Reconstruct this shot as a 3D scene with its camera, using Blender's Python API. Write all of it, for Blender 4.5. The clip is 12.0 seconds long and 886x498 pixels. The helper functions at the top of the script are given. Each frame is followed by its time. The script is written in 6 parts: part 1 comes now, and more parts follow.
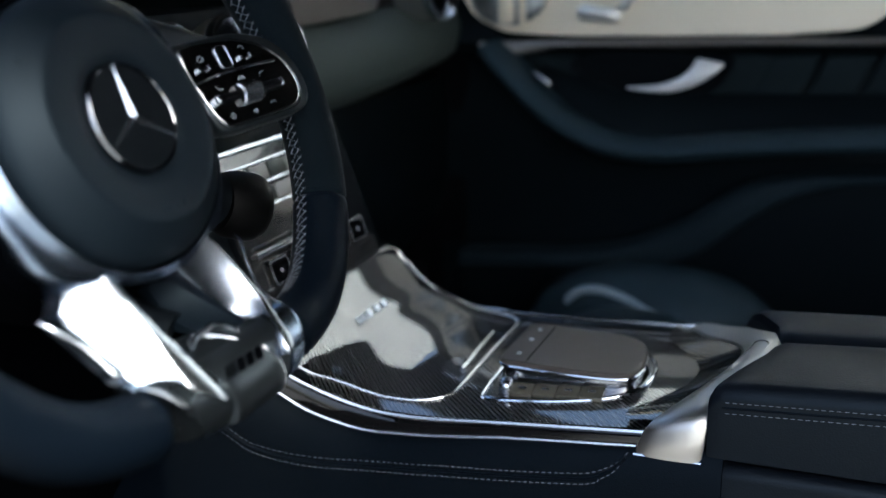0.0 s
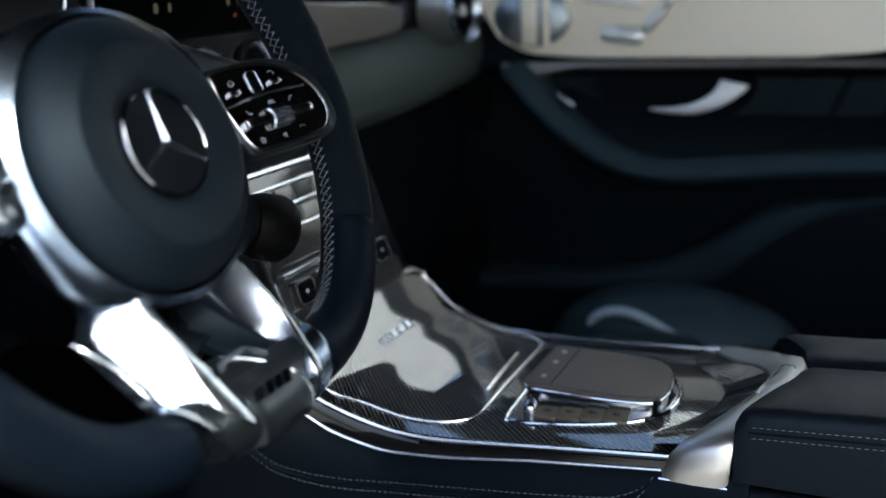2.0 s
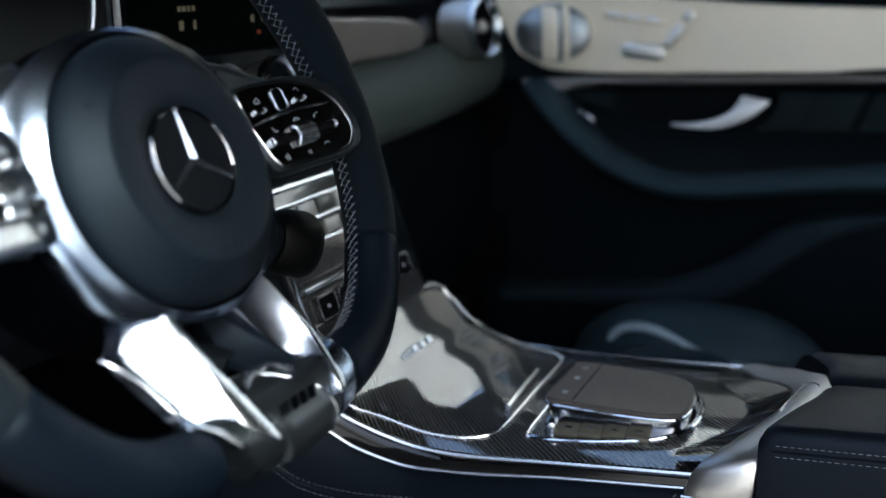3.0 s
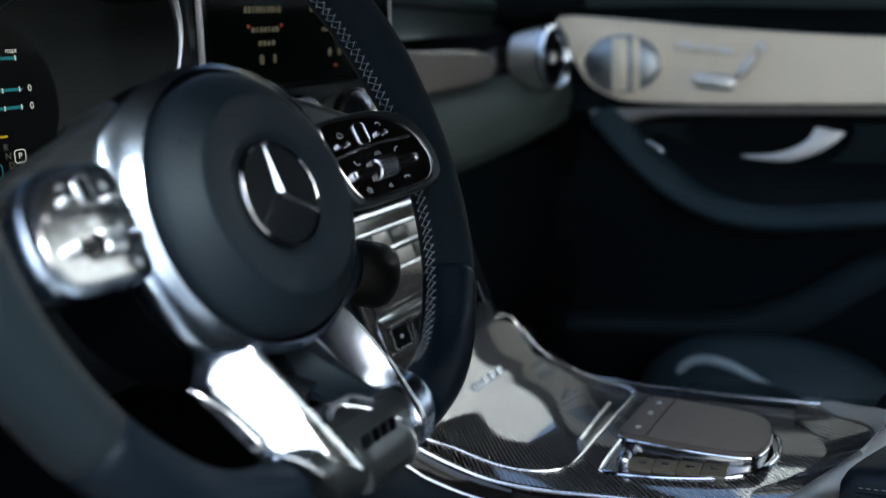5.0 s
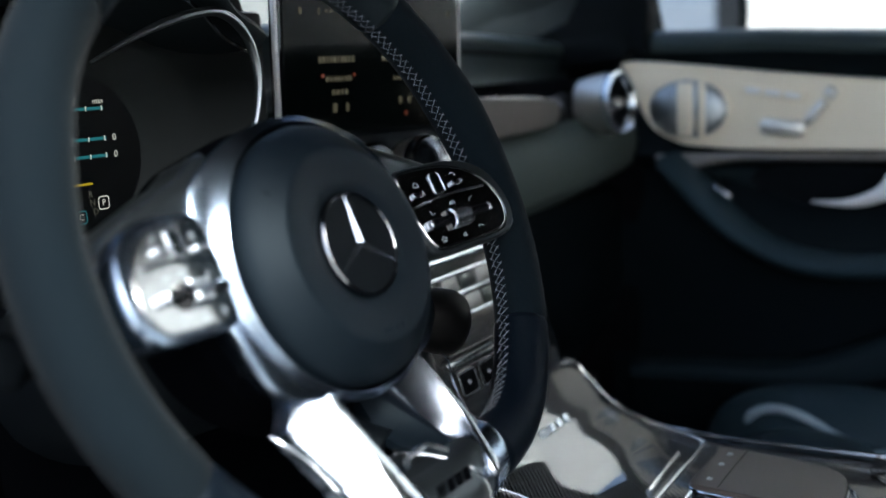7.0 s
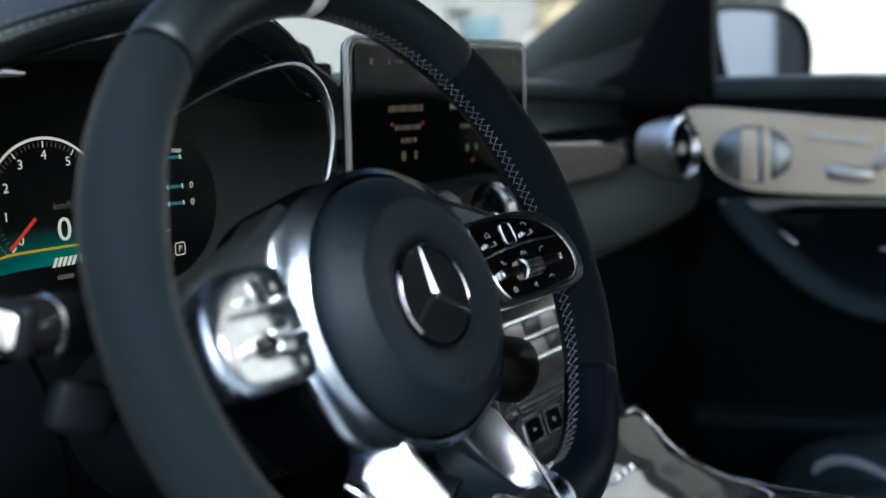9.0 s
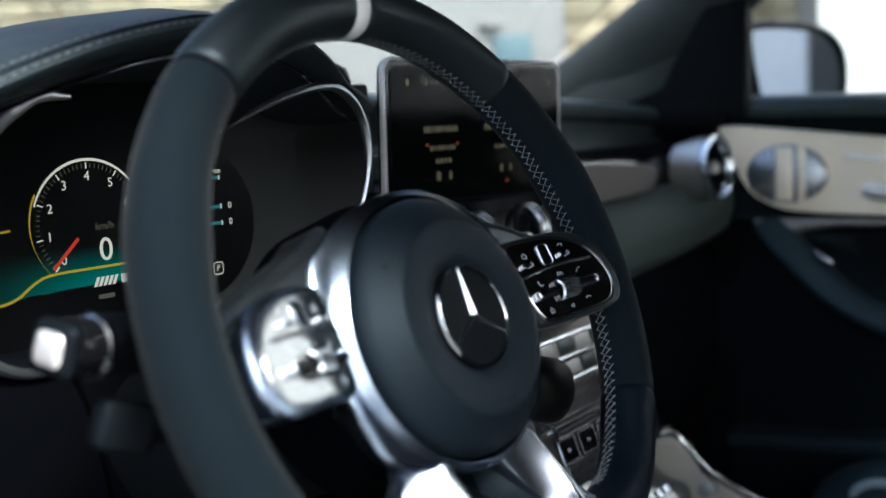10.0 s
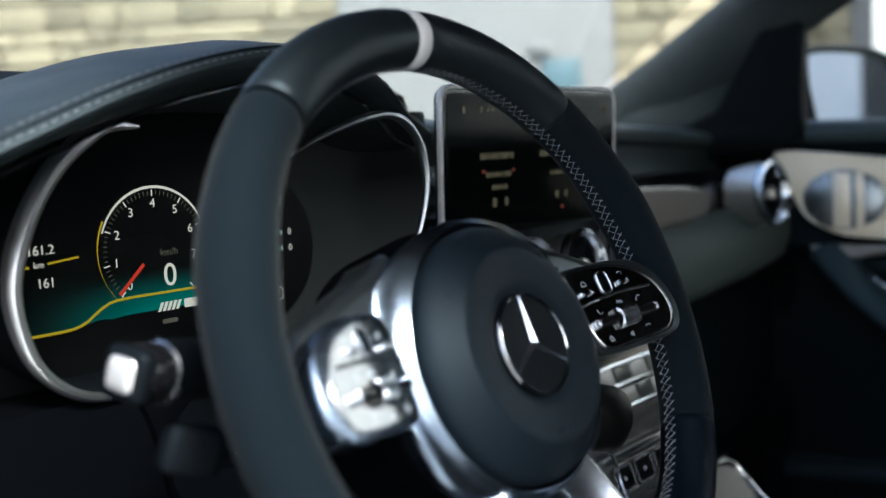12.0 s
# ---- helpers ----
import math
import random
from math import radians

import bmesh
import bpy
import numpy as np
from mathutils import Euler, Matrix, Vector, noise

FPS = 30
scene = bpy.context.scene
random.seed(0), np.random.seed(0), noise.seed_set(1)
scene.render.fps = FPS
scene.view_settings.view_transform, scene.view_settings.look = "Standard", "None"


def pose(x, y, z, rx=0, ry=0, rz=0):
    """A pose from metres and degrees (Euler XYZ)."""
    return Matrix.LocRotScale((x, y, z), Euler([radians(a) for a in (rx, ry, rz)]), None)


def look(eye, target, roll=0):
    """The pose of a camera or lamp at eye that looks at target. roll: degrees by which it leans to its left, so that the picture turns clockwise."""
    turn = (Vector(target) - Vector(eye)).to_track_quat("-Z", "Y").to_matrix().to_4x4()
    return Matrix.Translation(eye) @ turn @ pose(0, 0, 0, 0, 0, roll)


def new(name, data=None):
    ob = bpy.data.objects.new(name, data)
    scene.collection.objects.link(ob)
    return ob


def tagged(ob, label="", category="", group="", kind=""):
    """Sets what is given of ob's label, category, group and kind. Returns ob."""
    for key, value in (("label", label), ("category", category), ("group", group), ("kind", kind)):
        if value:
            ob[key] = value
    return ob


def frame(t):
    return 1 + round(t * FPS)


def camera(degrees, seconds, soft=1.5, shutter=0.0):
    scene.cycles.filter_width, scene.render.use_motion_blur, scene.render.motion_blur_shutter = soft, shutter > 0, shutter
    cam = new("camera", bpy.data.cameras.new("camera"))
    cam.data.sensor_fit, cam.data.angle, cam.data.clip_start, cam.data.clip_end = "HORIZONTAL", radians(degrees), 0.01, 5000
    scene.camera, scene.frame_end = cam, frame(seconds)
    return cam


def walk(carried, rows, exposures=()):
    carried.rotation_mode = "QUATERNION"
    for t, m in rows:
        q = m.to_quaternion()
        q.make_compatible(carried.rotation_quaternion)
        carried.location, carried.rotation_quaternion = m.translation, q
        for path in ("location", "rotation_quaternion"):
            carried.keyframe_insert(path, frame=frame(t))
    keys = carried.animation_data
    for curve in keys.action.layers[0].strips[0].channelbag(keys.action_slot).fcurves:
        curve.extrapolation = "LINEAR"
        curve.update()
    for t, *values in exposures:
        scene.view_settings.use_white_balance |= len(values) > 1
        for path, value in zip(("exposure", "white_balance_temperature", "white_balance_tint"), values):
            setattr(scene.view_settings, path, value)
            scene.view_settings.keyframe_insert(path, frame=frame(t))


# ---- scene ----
cam = camera(47.55, 12.0, soft=1.4)
cam.data.dof.use_dof, cam.data.dof.focus_distance, cam.data.dof.aperture_fstop = True, 0.67, 4.2
ROWS = [
    (0, -0.7497, -0.343, 1.0812, 73.766, 2.43, -66.898),
    (0.5, -0.75, -0.343, 1.0821, 73.944, 2.447, -66.667),
    (1, -0.7509, -0.3421, 1.0828, 74.199, 2.466, -66.423),
    (1.5, -0.7516, -0.341, 1.084, 74.483, 2.444, -66.134),
    (2, -0.7527, -0.3401, 1.085, 74.852, 2.472, -65.727),
    (2.5, -0.7542, -0.3395, 1.0864, 75.199, 2.505, -65.229),
    (3, -0.7554, -0.3379, 1.0876, 75.651, 2.52, -64.689),
    (5, -0.7625, -0.3292, 1.0924, 77.358, 2.721, -61.242),
    (5.5, -0.7645, -0.3272, 1.0936, 77.892, 2.774, -60.295),
    (6, -0.7663, -0.3254, 1.0953, 78.486, 2.803, -59.504),
    (6.5, -0.7681, -0.3238, 1.0972, 79.091, 2.801, -58.796),
    (7, -0.7704, -0.3225, 1.0991, 79.787, 2.861, -57.968),
    (9, -0.7796, -0.3171, 1.1061, 82.225, 2.876, -54.808),
    (9.5, -0.7817, -0.316, 1.1075, 82.758, 2.901, -53.991),
    (10, -0.7842, -0.315, 1.1088, 83.298, 2.935, -53.126),
    (10.5, -0.7859, -0.3138, 1.1098, 83.753, 2.969, -52.421),
    (11, -0.788, -0.3127, 1.111, 84.13, 2.972, -51.639),
    (11.5, -0.7897, -0.3123, 1.1117, 84.496, 3.001, -50.946),
    (12, -0.7911, -0.3114, 1.1121, 84.75, 2.991, -50.42),
]
walk(cam, [(t, pose(x, y, z, rx, ry, rz)) for t, x, y, z, rx, ry, rz in ROWS], [(0.0, 2.02, 5950.0, 2.0), (12.0, 2.05, 5950.0, 2.0)])

# ---- light: open daylight all round the car, the sun high behind it ----
world = bpy.data.worlds.new("sky")
scene.world = world
world.use_nodes = True
wn, wl = world.node_tree.nodes, world.node_tree.links
sky = wn.new("ShaderNodeTexSky")
sky.sky_type, sky.sun_disc = "NISHITA", False
sky.sun_elevation, sky.sun_rotation = radians(48), radians(205)
sky.air_density, sky.dust_density, sky.ozone_density = 0.7, 6.0, 1.0
wl.new(sky.outputs[0], wn["Background"].inputs[0])
wn["Background"].inputs[1].default_value = 0.15
sun = new("sun", bpy.data.lights.new("sun", "SUN"))
sun.data.energy, sun.data.angle, sun.data.color = 2.4, radians(12), (1.0, 0.95, 0.88)
sun.matrix_world = look((-3.4, -7.3, 9), (0, 0, 0))


# ---- materials ----
def material(name, base, rough, metal=0.0, grain=300.0, bump=0.15, vary=0.25, coat=0.0, sheen=0.0, rvary=0.12, wear=9.0, spec=0.5, tint=(1.0, 1.0, 1.0)):
    """A surface with fine grain, broad unevenness and a little wear in its gloss."""
    m = bpy.data.materials.new(name)
    m.use_nodes = True
    n, l = m.node_tree.nodes, m.node_tree.links
    b = n["Principled BSDF"]
    b.inputs["Metallic"].default_value = metal
    b.inputs["Coat Weight"].default_value = coat
    b.inputs["Specular IOR Level"].default_value = spec
    b.inputs["Specular Tint"].default_value = (*tint, 1)
    b.inputs["Coat Roughness"].default_value = 0.03
    b.inputs["Sheen Weight"].default_value = sheen
    b.inputs["Sheen Roughness"].default_value = 0.4
    co = n.new("ShaderNodeTexCoord")
    fine, broad = n.new("ShaderNodeTexNoise"), n.new("ShaderNodeTexNoise")
    fine.inputs["Scale"].default_value, fine.inputs["Detail"].default_value = grain, 4
    broad.inputs["Scale"].default_value, broad.inputs["Detail"].default_value = wear, 5
    for t in (fine, broad):
        l.new(co.outputs["Object"], t.inputs["Vector"])
    mix = n.new("ShaderNodeMix")
    mix.data_type = "RGBA"
    mix.inputs["A"].default_value = (*[c * (1 - vary) for c in base], 1)
    mix.inputs["B"].default_value = (*[min(1, c * (1 + vary)) for c in base], 1)
    add = n.new("ShaderNodeMath")
    add.operation = "MULTIPLY_ADD"
    l.new(fine.outputs["Fac"], add.inputs[0])
    add.inputs[1].default_value = 0.5
    l.new(broad.outputs["Fac"], add.inputs[2])
    sub = n.new("ShaderNodeMath")
    sub.operation = "SUBTRACT"
    sub.use_clamp = True
    l.new(add.outputs[0], sub.inputs[0])
    sub.inputs[1].default_value = 0.25
    l.new(sub.outputs[0], mix.inputs["Factor"])
    l.new(mix.outputs["Result"], b.inputs["Base Color"])
    rr = n.new("ShaderNodeMapRange")
    rr.inputs["From Min"].default_value, rr.inputs["From Max"].default_value = 0.3, 0.7
    rr.inputs["To Min"].default_value, rr.inputs["To Max"].default_value = max(0.02, rough - rvary * rough), min(1, rough + rvary * rough)
    l.new(broad.outputs["Fac"], rr.inputs["Value"])
    l.new(rr.outputs["Result"], b.inputs["Roughness"])
    if bump:
        bp = n.new("ShaderNodeBump")
        bp.inputs["Strength"].default_value, bp.inputs["Distance"].default_value = bump, 0.0006
        l.new(fine.outputs["Fac"], bp.inputs["Height"])
        l.new(bp.outputs["Normal"], b.inputs["Normal"])
    return m


COOL = (0.70, 0.87, 1.0)


def leather(name, base, rough=0.5, pebble=900.0, bump=0.25, spec=0.3):
    """Grained hide: cells of a pebbled skin over soft folds."""
    m = material(name, base, rough, grain=pebble * 0.4, bump=0, vary=0.2, wear=14, spec=spec, tint=COOL)
    n, l = m.node_tree.nodes, m.node_tree.links
    co, vo, bp = n.new("ShaderNodeTexCoord"), n.new("ShaderNodeTexVoronoi"), n.new("ShaderNodeBump")
    vo.inputs["Scale"].default_value = pebble
    l.new(co.outputs["Object"], vo.inputs["Vector"])
    bp.inputs["Strength"].default_value, bp.inputs["Distance"].default_value = bump, 0.0005
    l.new(vo.outputs["Distance"], bp.inputs["Height"])
    l.new(bp.outputs["Normal"], n["Principled BSDF"].inputs["Normal"])
    return m


def carbon(name):
    """Twill-woven carbon fibre under a thick clear lacquer."""
    m = bpy.data.materials.new(name)
    m.use_nodes = True
    n, l = m.node_tree.nodes, m.node_tree.links
    b = n["Principled BSDF"]
    b.inputs["Roughness"].default_value = 0.45
    b.inputs["Metallic"].default_value = 0.3
    b.inputs["Coat Weight"].default_value, b.inputs["Coat Roughness"].default_value = 1.0, 0.015
    b.inputs["Coat IOR"].default_value = 2.2
    co = n.new("ShaderNodeTexCoord")
    nz = n.new("ShaderNodeTexNoise")
    nz.inputs["Scale"].default_value = 700
    l.new(co.outputs["Object"], nz.inputs["Vector"])
    tows = []
    for turn, scale in ((45, 92.4), (90, 131.0)):
        mp, wv = n.new("ShaderNodeMapping"), n.new("ShaderNodeTexWave")
        mp.inputs["Rotation"].default_value = (0, 0, radians(turn))
        wv.wave_type, wv.bands_direction, wv.wave_profile = "BANDS", "X", "SIN"
        wv.inputs["Scale"].default_value, wv.inputs["Distortion"].default_value = scale, 0.25
        l.new(co.outputs["Object"], mp.inputs["Vector"])
        l.new(mp.outputs["Vector"], wv.inputs["Vector"])
        tows.append(wv)
    pick = n.new("ShaderNodeMix")
    pick.inputs["Factor"].default_value = 0.24
    l.new(tows[0].outputs["Fac"], pick.inputs["A"])
    l.new(tows[1].outputs["Fac"], pick.inputs["B"])
    ramp = n.new("ShaderNodeValToRGB")
    ramp.color_ramp.elements[0].position, ramp.color_ramp.elements[1].position = 0.35, 0.65
    ramp.color_ramp.elements[0].color, ramp.color_ramp.elements[1].color = (0.001, 0.001, 0.0012, 1), (0.031, 0.031, 0.033, 1)
    l.new(pick.outputs["Result"], ramp.inputs["Fac"])
    l.new(ramp.outputs["Color"], b.inputs["Base Color"])
    bp = n.new("ShaderNodeBump")
    bp.inputs["Strength"].default_value, bp.inputs["Distance"].default_value = 0.1, 0.0004
    l.new(nz.outputs["Fac"], bp.inputs["Height"])
    l.new(bp.outputs["Normal"], b.inputs["Normal"])
    return m


def glowing(name, colour, strength):
    m = bpy.data.materials.new(name)
    m.use_nodes = True
    b = m.node_tree.nodes["Principled BSDF"]
    b.inputs["Base Color"].default_value = (0.002, 0.003, 0.003, 1)
    b.inputs["Roughness"].default_value = 0.42
    b.inputs["Specular IOR Level"].default_value = 0.14
    b.inputs["Emission Color"].default_value = (*colour, 1)
    b.inputs["Emission Strength"].default_value = strength
    return m


def clear_glass(name, tint=(1, 1, 1)):
    m = bpy.data.materials.new(name)
    m.use_nodes = True
    b = m.node_tree.nodes["Principled BSDF"]
    b.inputs["Base Color"].default_value = (*tint, 1)
    b.inputs["Transmission Weight"].default_value = 1.0
    b.inputs["Roughness"].default_value = 0.0
    b.inputs["IOR"].default_value = 1.0 + 0.45
    return m


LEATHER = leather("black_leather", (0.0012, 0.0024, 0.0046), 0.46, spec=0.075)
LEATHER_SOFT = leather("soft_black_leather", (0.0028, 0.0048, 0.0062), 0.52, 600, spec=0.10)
# paler copy of the rim's black leather, with sky light put into the upper sections
RIM_LEATHER = leather("skylit_rim_leather", (0.0048, 0.0070, 0.0086), 0.48, 1100, 0.15, 0.32)
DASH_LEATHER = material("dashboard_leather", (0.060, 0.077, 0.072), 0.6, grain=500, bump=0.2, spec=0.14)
PAD_LEATHER = leather("arm_rest_leather", (0.0032, 0.0046, 0.0074), 0.45, 700, 0.2, 0.17)
HOOD_LEATHER = leather("hood_leather", (0.0110, 0.0150, 0.0175), 0.5, 700, 0.2, 0.2)
# base raised to paint in sky light on the dash top and window ledge
DASH_TOP = leather("skylit_dash_leather", (0.0280, 0.0400, 0.0420), 0.42, 700, 0.15, 0.45)
DOOR_LEATHER = leather("door_leather", (0.0080, 0.0135, 0.0160), 0.55, 600, 0.2, 0.12)
SUEDE = material("black_suede", (0.0022, 0.0040, 0.0058), 0.9, grain=1500, bump=0.5, sheen=0.03, vary=0.5, wear=22.0, spec=0.10, tint=COOL)
RUBBERY = material("soft_touch_plastic", (0.0022, 0.0043, 0.0070), 0.56, grain=1800, bump=0.10, vary=0.12, spec=0.18, tint=COOL)
PLASTIC = material("black_grained_plastic", (0.0014, 0.0020, 0.0030), 0.6, grain=1200, bump=0.25, spec=0.10, tint=COOL)
# far blacker than real plastic; on the knee panels the base holds footwell shade
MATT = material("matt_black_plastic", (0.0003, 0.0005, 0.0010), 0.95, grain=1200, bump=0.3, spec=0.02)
GLOSS = material("piano_black", (0.004, 0.004, 0.005), 0.06, grain=400, bump=0.0, vary=0.1, spec=0.5)
PAD_GLASS = material("smoked_mirror_black", (0.42, 0.43, 0.44), 0.14, metal=1.0, grain=400, bump=0.0, vary=0.03)
SATIN = material("satin_silver_metal", (0.58, 0.62, 0.68), 0.24, metal=1.0, grain=700, bump=0.02, vary=0.06)
BEZEL = material("bright_bezel_metal", (0.88, 0.90, 0.94), 0.30, metal=1.0, grain=700, bump=0.02, vary=0.05)
TOGGLE = material("grey_satin_metal", (0.42, 0.45, 0.50), 0.26, metal=1.0, grain=700, bump=0.02, vary=0.06)
# chrome darkened in colour to stand for the dark cabin the ring reflects
EMBLEM_CHROME = material("emblem_chrome", (0.20, 0.21, 0.23), 0.08, metal=1.0, grain=500, bump=0.0, vary=0.04)
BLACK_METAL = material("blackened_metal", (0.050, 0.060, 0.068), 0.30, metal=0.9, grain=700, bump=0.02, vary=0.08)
CHROME = material("polished_chrome", (0.60, 0.63, 0.68), 0.08, metal=1.0, grain=500, bump=0.0, vary=0.04)
BRACKET = material("fine_satin_metal", (0.60, 0.58, 0.55), 0.40, metal=1.0, grain=1500, bump=0.03, vary=0.05)
HANDLE = material("bright_satin_metal", (0.92, 0.93, 0.94), 0.34, metal=0.2, grain=900, bump=0.02, vary=0.03)
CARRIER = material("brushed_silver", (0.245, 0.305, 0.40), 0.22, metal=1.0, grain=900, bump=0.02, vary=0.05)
SPOKE_METAL = material("polished_spoke_metal", (0.20, 0.23, 0.285), 0.26, metal=1.0, grain=700, bump=0.0, vary=0.04)
SOFT_CHROME = material("soft_chrome", (0.80, 0.80, 0.80), 0.22, metal=1.0, grain=500, bump=0.0, vary=0.04)
DARK_CHROME = material("smoked_chrome", (0.30, 0.31, 0.33), 0.16, metal=1.0, grain=500, bump=0.0, vary=0.08)
ALU = material("brushed_aluminium", (0.94, 0.87, 0.73), 0.42, metal=0.30, grain=260, bump=0.03, vary=0.03)
GREY_TRIM = material("grey_metal_weave", (0.30, 0.285, 0.27), 0.42, metal=0.7, grain=900, bump=0.15)
DASH_INLAY = material("dark_metal_weave", (0.150, 0.140, 0.135), 0.40, metal=0.7, grain=900, bump=0.15)
SWITCH_METAL = material("satin_switch_metal", (0.86, 0.85, 0.82), 0.38, metal=0.75, grain=900, bump=0.02, vary=0.04)
PALE_KEY = material("pale_grey_key", (0.34, 0.34, 0.33), 0.42, metal=0.5, grain=700, bump=0.02, vary=0.05)
DARK_KEY = material("dark_grey_key", (0.045, 0.052, 0.050), 0.30, metal=0.3, grain=700, bump=0.02, vary=0.08)
CARBON = carbon("lacquered_carbon_fibre")
BEZEL_SHADED = material("shaded_chrome", (0.34, 0.36, 0.38), 0.34, metal=1.0, grain=700, bump=0.0, vary=0.05)
THREAD = material("grey_thread", (0.135, 0.15, 0.175), 0.8, grain=2500, bump=0.3)
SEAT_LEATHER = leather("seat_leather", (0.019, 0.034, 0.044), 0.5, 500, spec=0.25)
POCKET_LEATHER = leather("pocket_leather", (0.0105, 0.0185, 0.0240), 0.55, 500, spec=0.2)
PIPING = material("grey_piping", (0.30, 0.38, 0.44), 0.45, grain=900)
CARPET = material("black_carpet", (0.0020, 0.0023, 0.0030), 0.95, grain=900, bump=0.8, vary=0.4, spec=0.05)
DISPLAY = material("display_glass", (0.002, 0.003, 0.003), 0.08, grain=300, bump=0.0, vary=0.1, spec=0.08)
CLUSTER_GLASS = material("matt_display_glass", (0.002, 0.0025, 0.003), 0.42, grain=300, bump=0.0, vary=0.1, spec=0.14)
TEAL = glowing("teal_display", (0.0, 0.21, 0.17), 0.1)
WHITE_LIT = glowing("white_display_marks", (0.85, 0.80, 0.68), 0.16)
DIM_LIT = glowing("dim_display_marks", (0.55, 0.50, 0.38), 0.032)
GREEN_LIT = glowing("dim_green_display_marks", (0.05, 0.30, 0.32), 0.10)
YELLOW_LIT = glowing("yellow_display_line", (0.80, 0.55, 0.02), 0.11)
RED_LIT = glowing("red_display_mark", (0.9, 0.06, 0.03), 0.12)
DIM_RED = glowing("dim_red_display_mark", (0.5, 0.10, 0.05), 0.05)
DIM_GOLD = glowing("dim_gold_display_mark", (0.50, 0.42, 0.26), 0.03)
ICON = material("printed_icon_grey", (0.30, 0.34, 0.38), 0.5, grain=900, bump=0)
GLASS = clear_glass("window_glass", (0.93, 0.97, 0.96))
MIRROR = material("mirror_glass", (0.85, 0.86, 0.87), 0.02, metal=1.0, bump=0, vary=0.01)
# limestone base lowered to offset the cabin exposure, dimmer light put in colour
STONE = material("honey_limestone", (0.136, 0.122, 0.083), 0.9, grain=30, bump=0.6, vary=0.3, wear=2.5)
MORTAR = material("pale_mortar", (0.200, 0.182, 0.135), 0.95, grain=60, bump=0.5)
# white render ahead of the car, darkened in colour to stand for less light
RENDER_DIMMED = material("dimmed_white_render", (0.140, 0.144, 0.148), 0.85, grain=60, bump=0.2, vary=0.04, wear=1.5)
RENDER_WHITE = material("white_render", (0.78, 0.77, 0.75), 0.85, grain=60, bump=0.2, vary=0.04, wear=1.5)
GREY_PAINT = material("blue_grey_paint", (0.040, 0.082, 0.105), 0.6, grain=60)
PAVING = material("grey_concrete", (0.24, 0.24, 0.23), 0.9, grain=120, bump=0.8, vary=0.4, wear=1.0)
RED_PRINT = material("red_print", (0.35, 0.03, 0.04), 0.5, grain=500, bump=0)


# ---- mesh helpers ----
def mesh_of(name, bm, mat, sharp=35):
    me = bpy.data.meshes.new(name)
    bm.to_mesh(me)
    bm.free()
    me.materials.append(mat)
    me.shade_smooth()
    me.set_sharp_from_angle(angle=radians(sharp))
    for poly in me.polygons:
        poly.use_smooth = poly.loop_total < 9
    return me


def part(name, bm, mat, parent=None, label="", sharp=35):
    ob = new(name, mesh_of(name, bm, mat, sharp))
    ob.parent = parent
    if label:
        tagged(ob, label)
    return ob


def thing(name, label, category, m=None, group="", kind=""):
    ob = new(name)
    ob.empty_display_size = 0.05
    if m is not None:
        ob.matrix_world = m
    return tagged(ob, label, category, group, kind)


def solo(name, bm, mat, label, category, kind="", group="", sharp=35):
    return tagged(part(name, bm, mat, None, "", sharp), label, category, group, kind)


def spline(pts, n, closed=False):
    """n points on a smooth curve through the control points."""
    P = [Vector(p) for p in pts]
    m = len(P)
    segs = m if closed else m - 1
    out = []
    for i in range(n):
        x = i / n * segs if closed else i / (n - 1) * segs
        k = min(int(x), segs - 1)
        t = x - k
        if closed:
            a, b, c, d = (P[(k + j) % m] for j in (-1, 0, 1, 2))
        else:
            b, c = P[k], P[k + 1]
            a = P[k - 1] if k else b * 2 - c
            d = P[k + 2] if k + 2 < m else c * 2 - b
        out.append(0.5 * ((2 * b) + (c - a) * t + (2 * a - 5 * b + 4 * c - d) * t * t + (3 * b - a - 3 * c + d) * t ** 3))
    return out


def interp(pairs, x):
    """Smooth-enough table lookup."""
    xs, ys = zip(*pairs)
    return float(np.interp(x, xs, ys))


def skin(rings, closed_u=True, closed_v=False, caps=True):
    """A surface over rings of equal length."""
    bm = bmesh.new()
    V = [[bm.verts.new(p) for p in r] for r in rings]
    nr, nu = len(V), len(V[0])
    for i in range(nr if closed_v else nr - 1):
        A, B = V[i], V[(i + 1) % nr]
        for j in range(nu if closed_u else nu - 1):
            k = (j + 1) % nu
            bm.faces.new((A[j], A[k], B[k], B[j]))
    if caps and closed_u and not closed_v:
        bm.faces.new(V[0][::-1])
        bm.faces.new(V[-1])
    bmesh.ops.recalc_face_normals(bm, faces=bm.faces)
    return bm


def sweep(path, section, up=(0, 0, 1), closed=False, scale=None):
    """A section, given as (side, up) pairs, drawn along a path."""
    P = [Vector(p) for p in path]
    n, rings = len(P), []
    for i, p in enumerate(P):
        a = P[(i - 1) % n] if closed or i else p
        b = P[(i + 1) % n] if closed or i < n - 1 else p
        t = (b - a).normalized()
        u = Vector(up[i] if isinstance(up, list) else up)
        side = t.cross(u).normalized()
        u = side.cross(t)
        k = scale(i / (n - 1)) if scale else 1
        rings.append([p + side * (x * k) + u * (y * k) for x, y in section])
    return skin(rings, True, closed)


def ring_section(r, n=12, ry=None):
    return [(r * math.cos(2 * math.pi * i / n), (ry or r) * math.sin(2 * math.pi * i / n)) for i in range(n)]


def tube(path, r, n=8, up=(0, 0, 1), closed=False, ry=None, scale=None):
    return sweep(path, ring_section(r, n, ry), up, closed, scale)


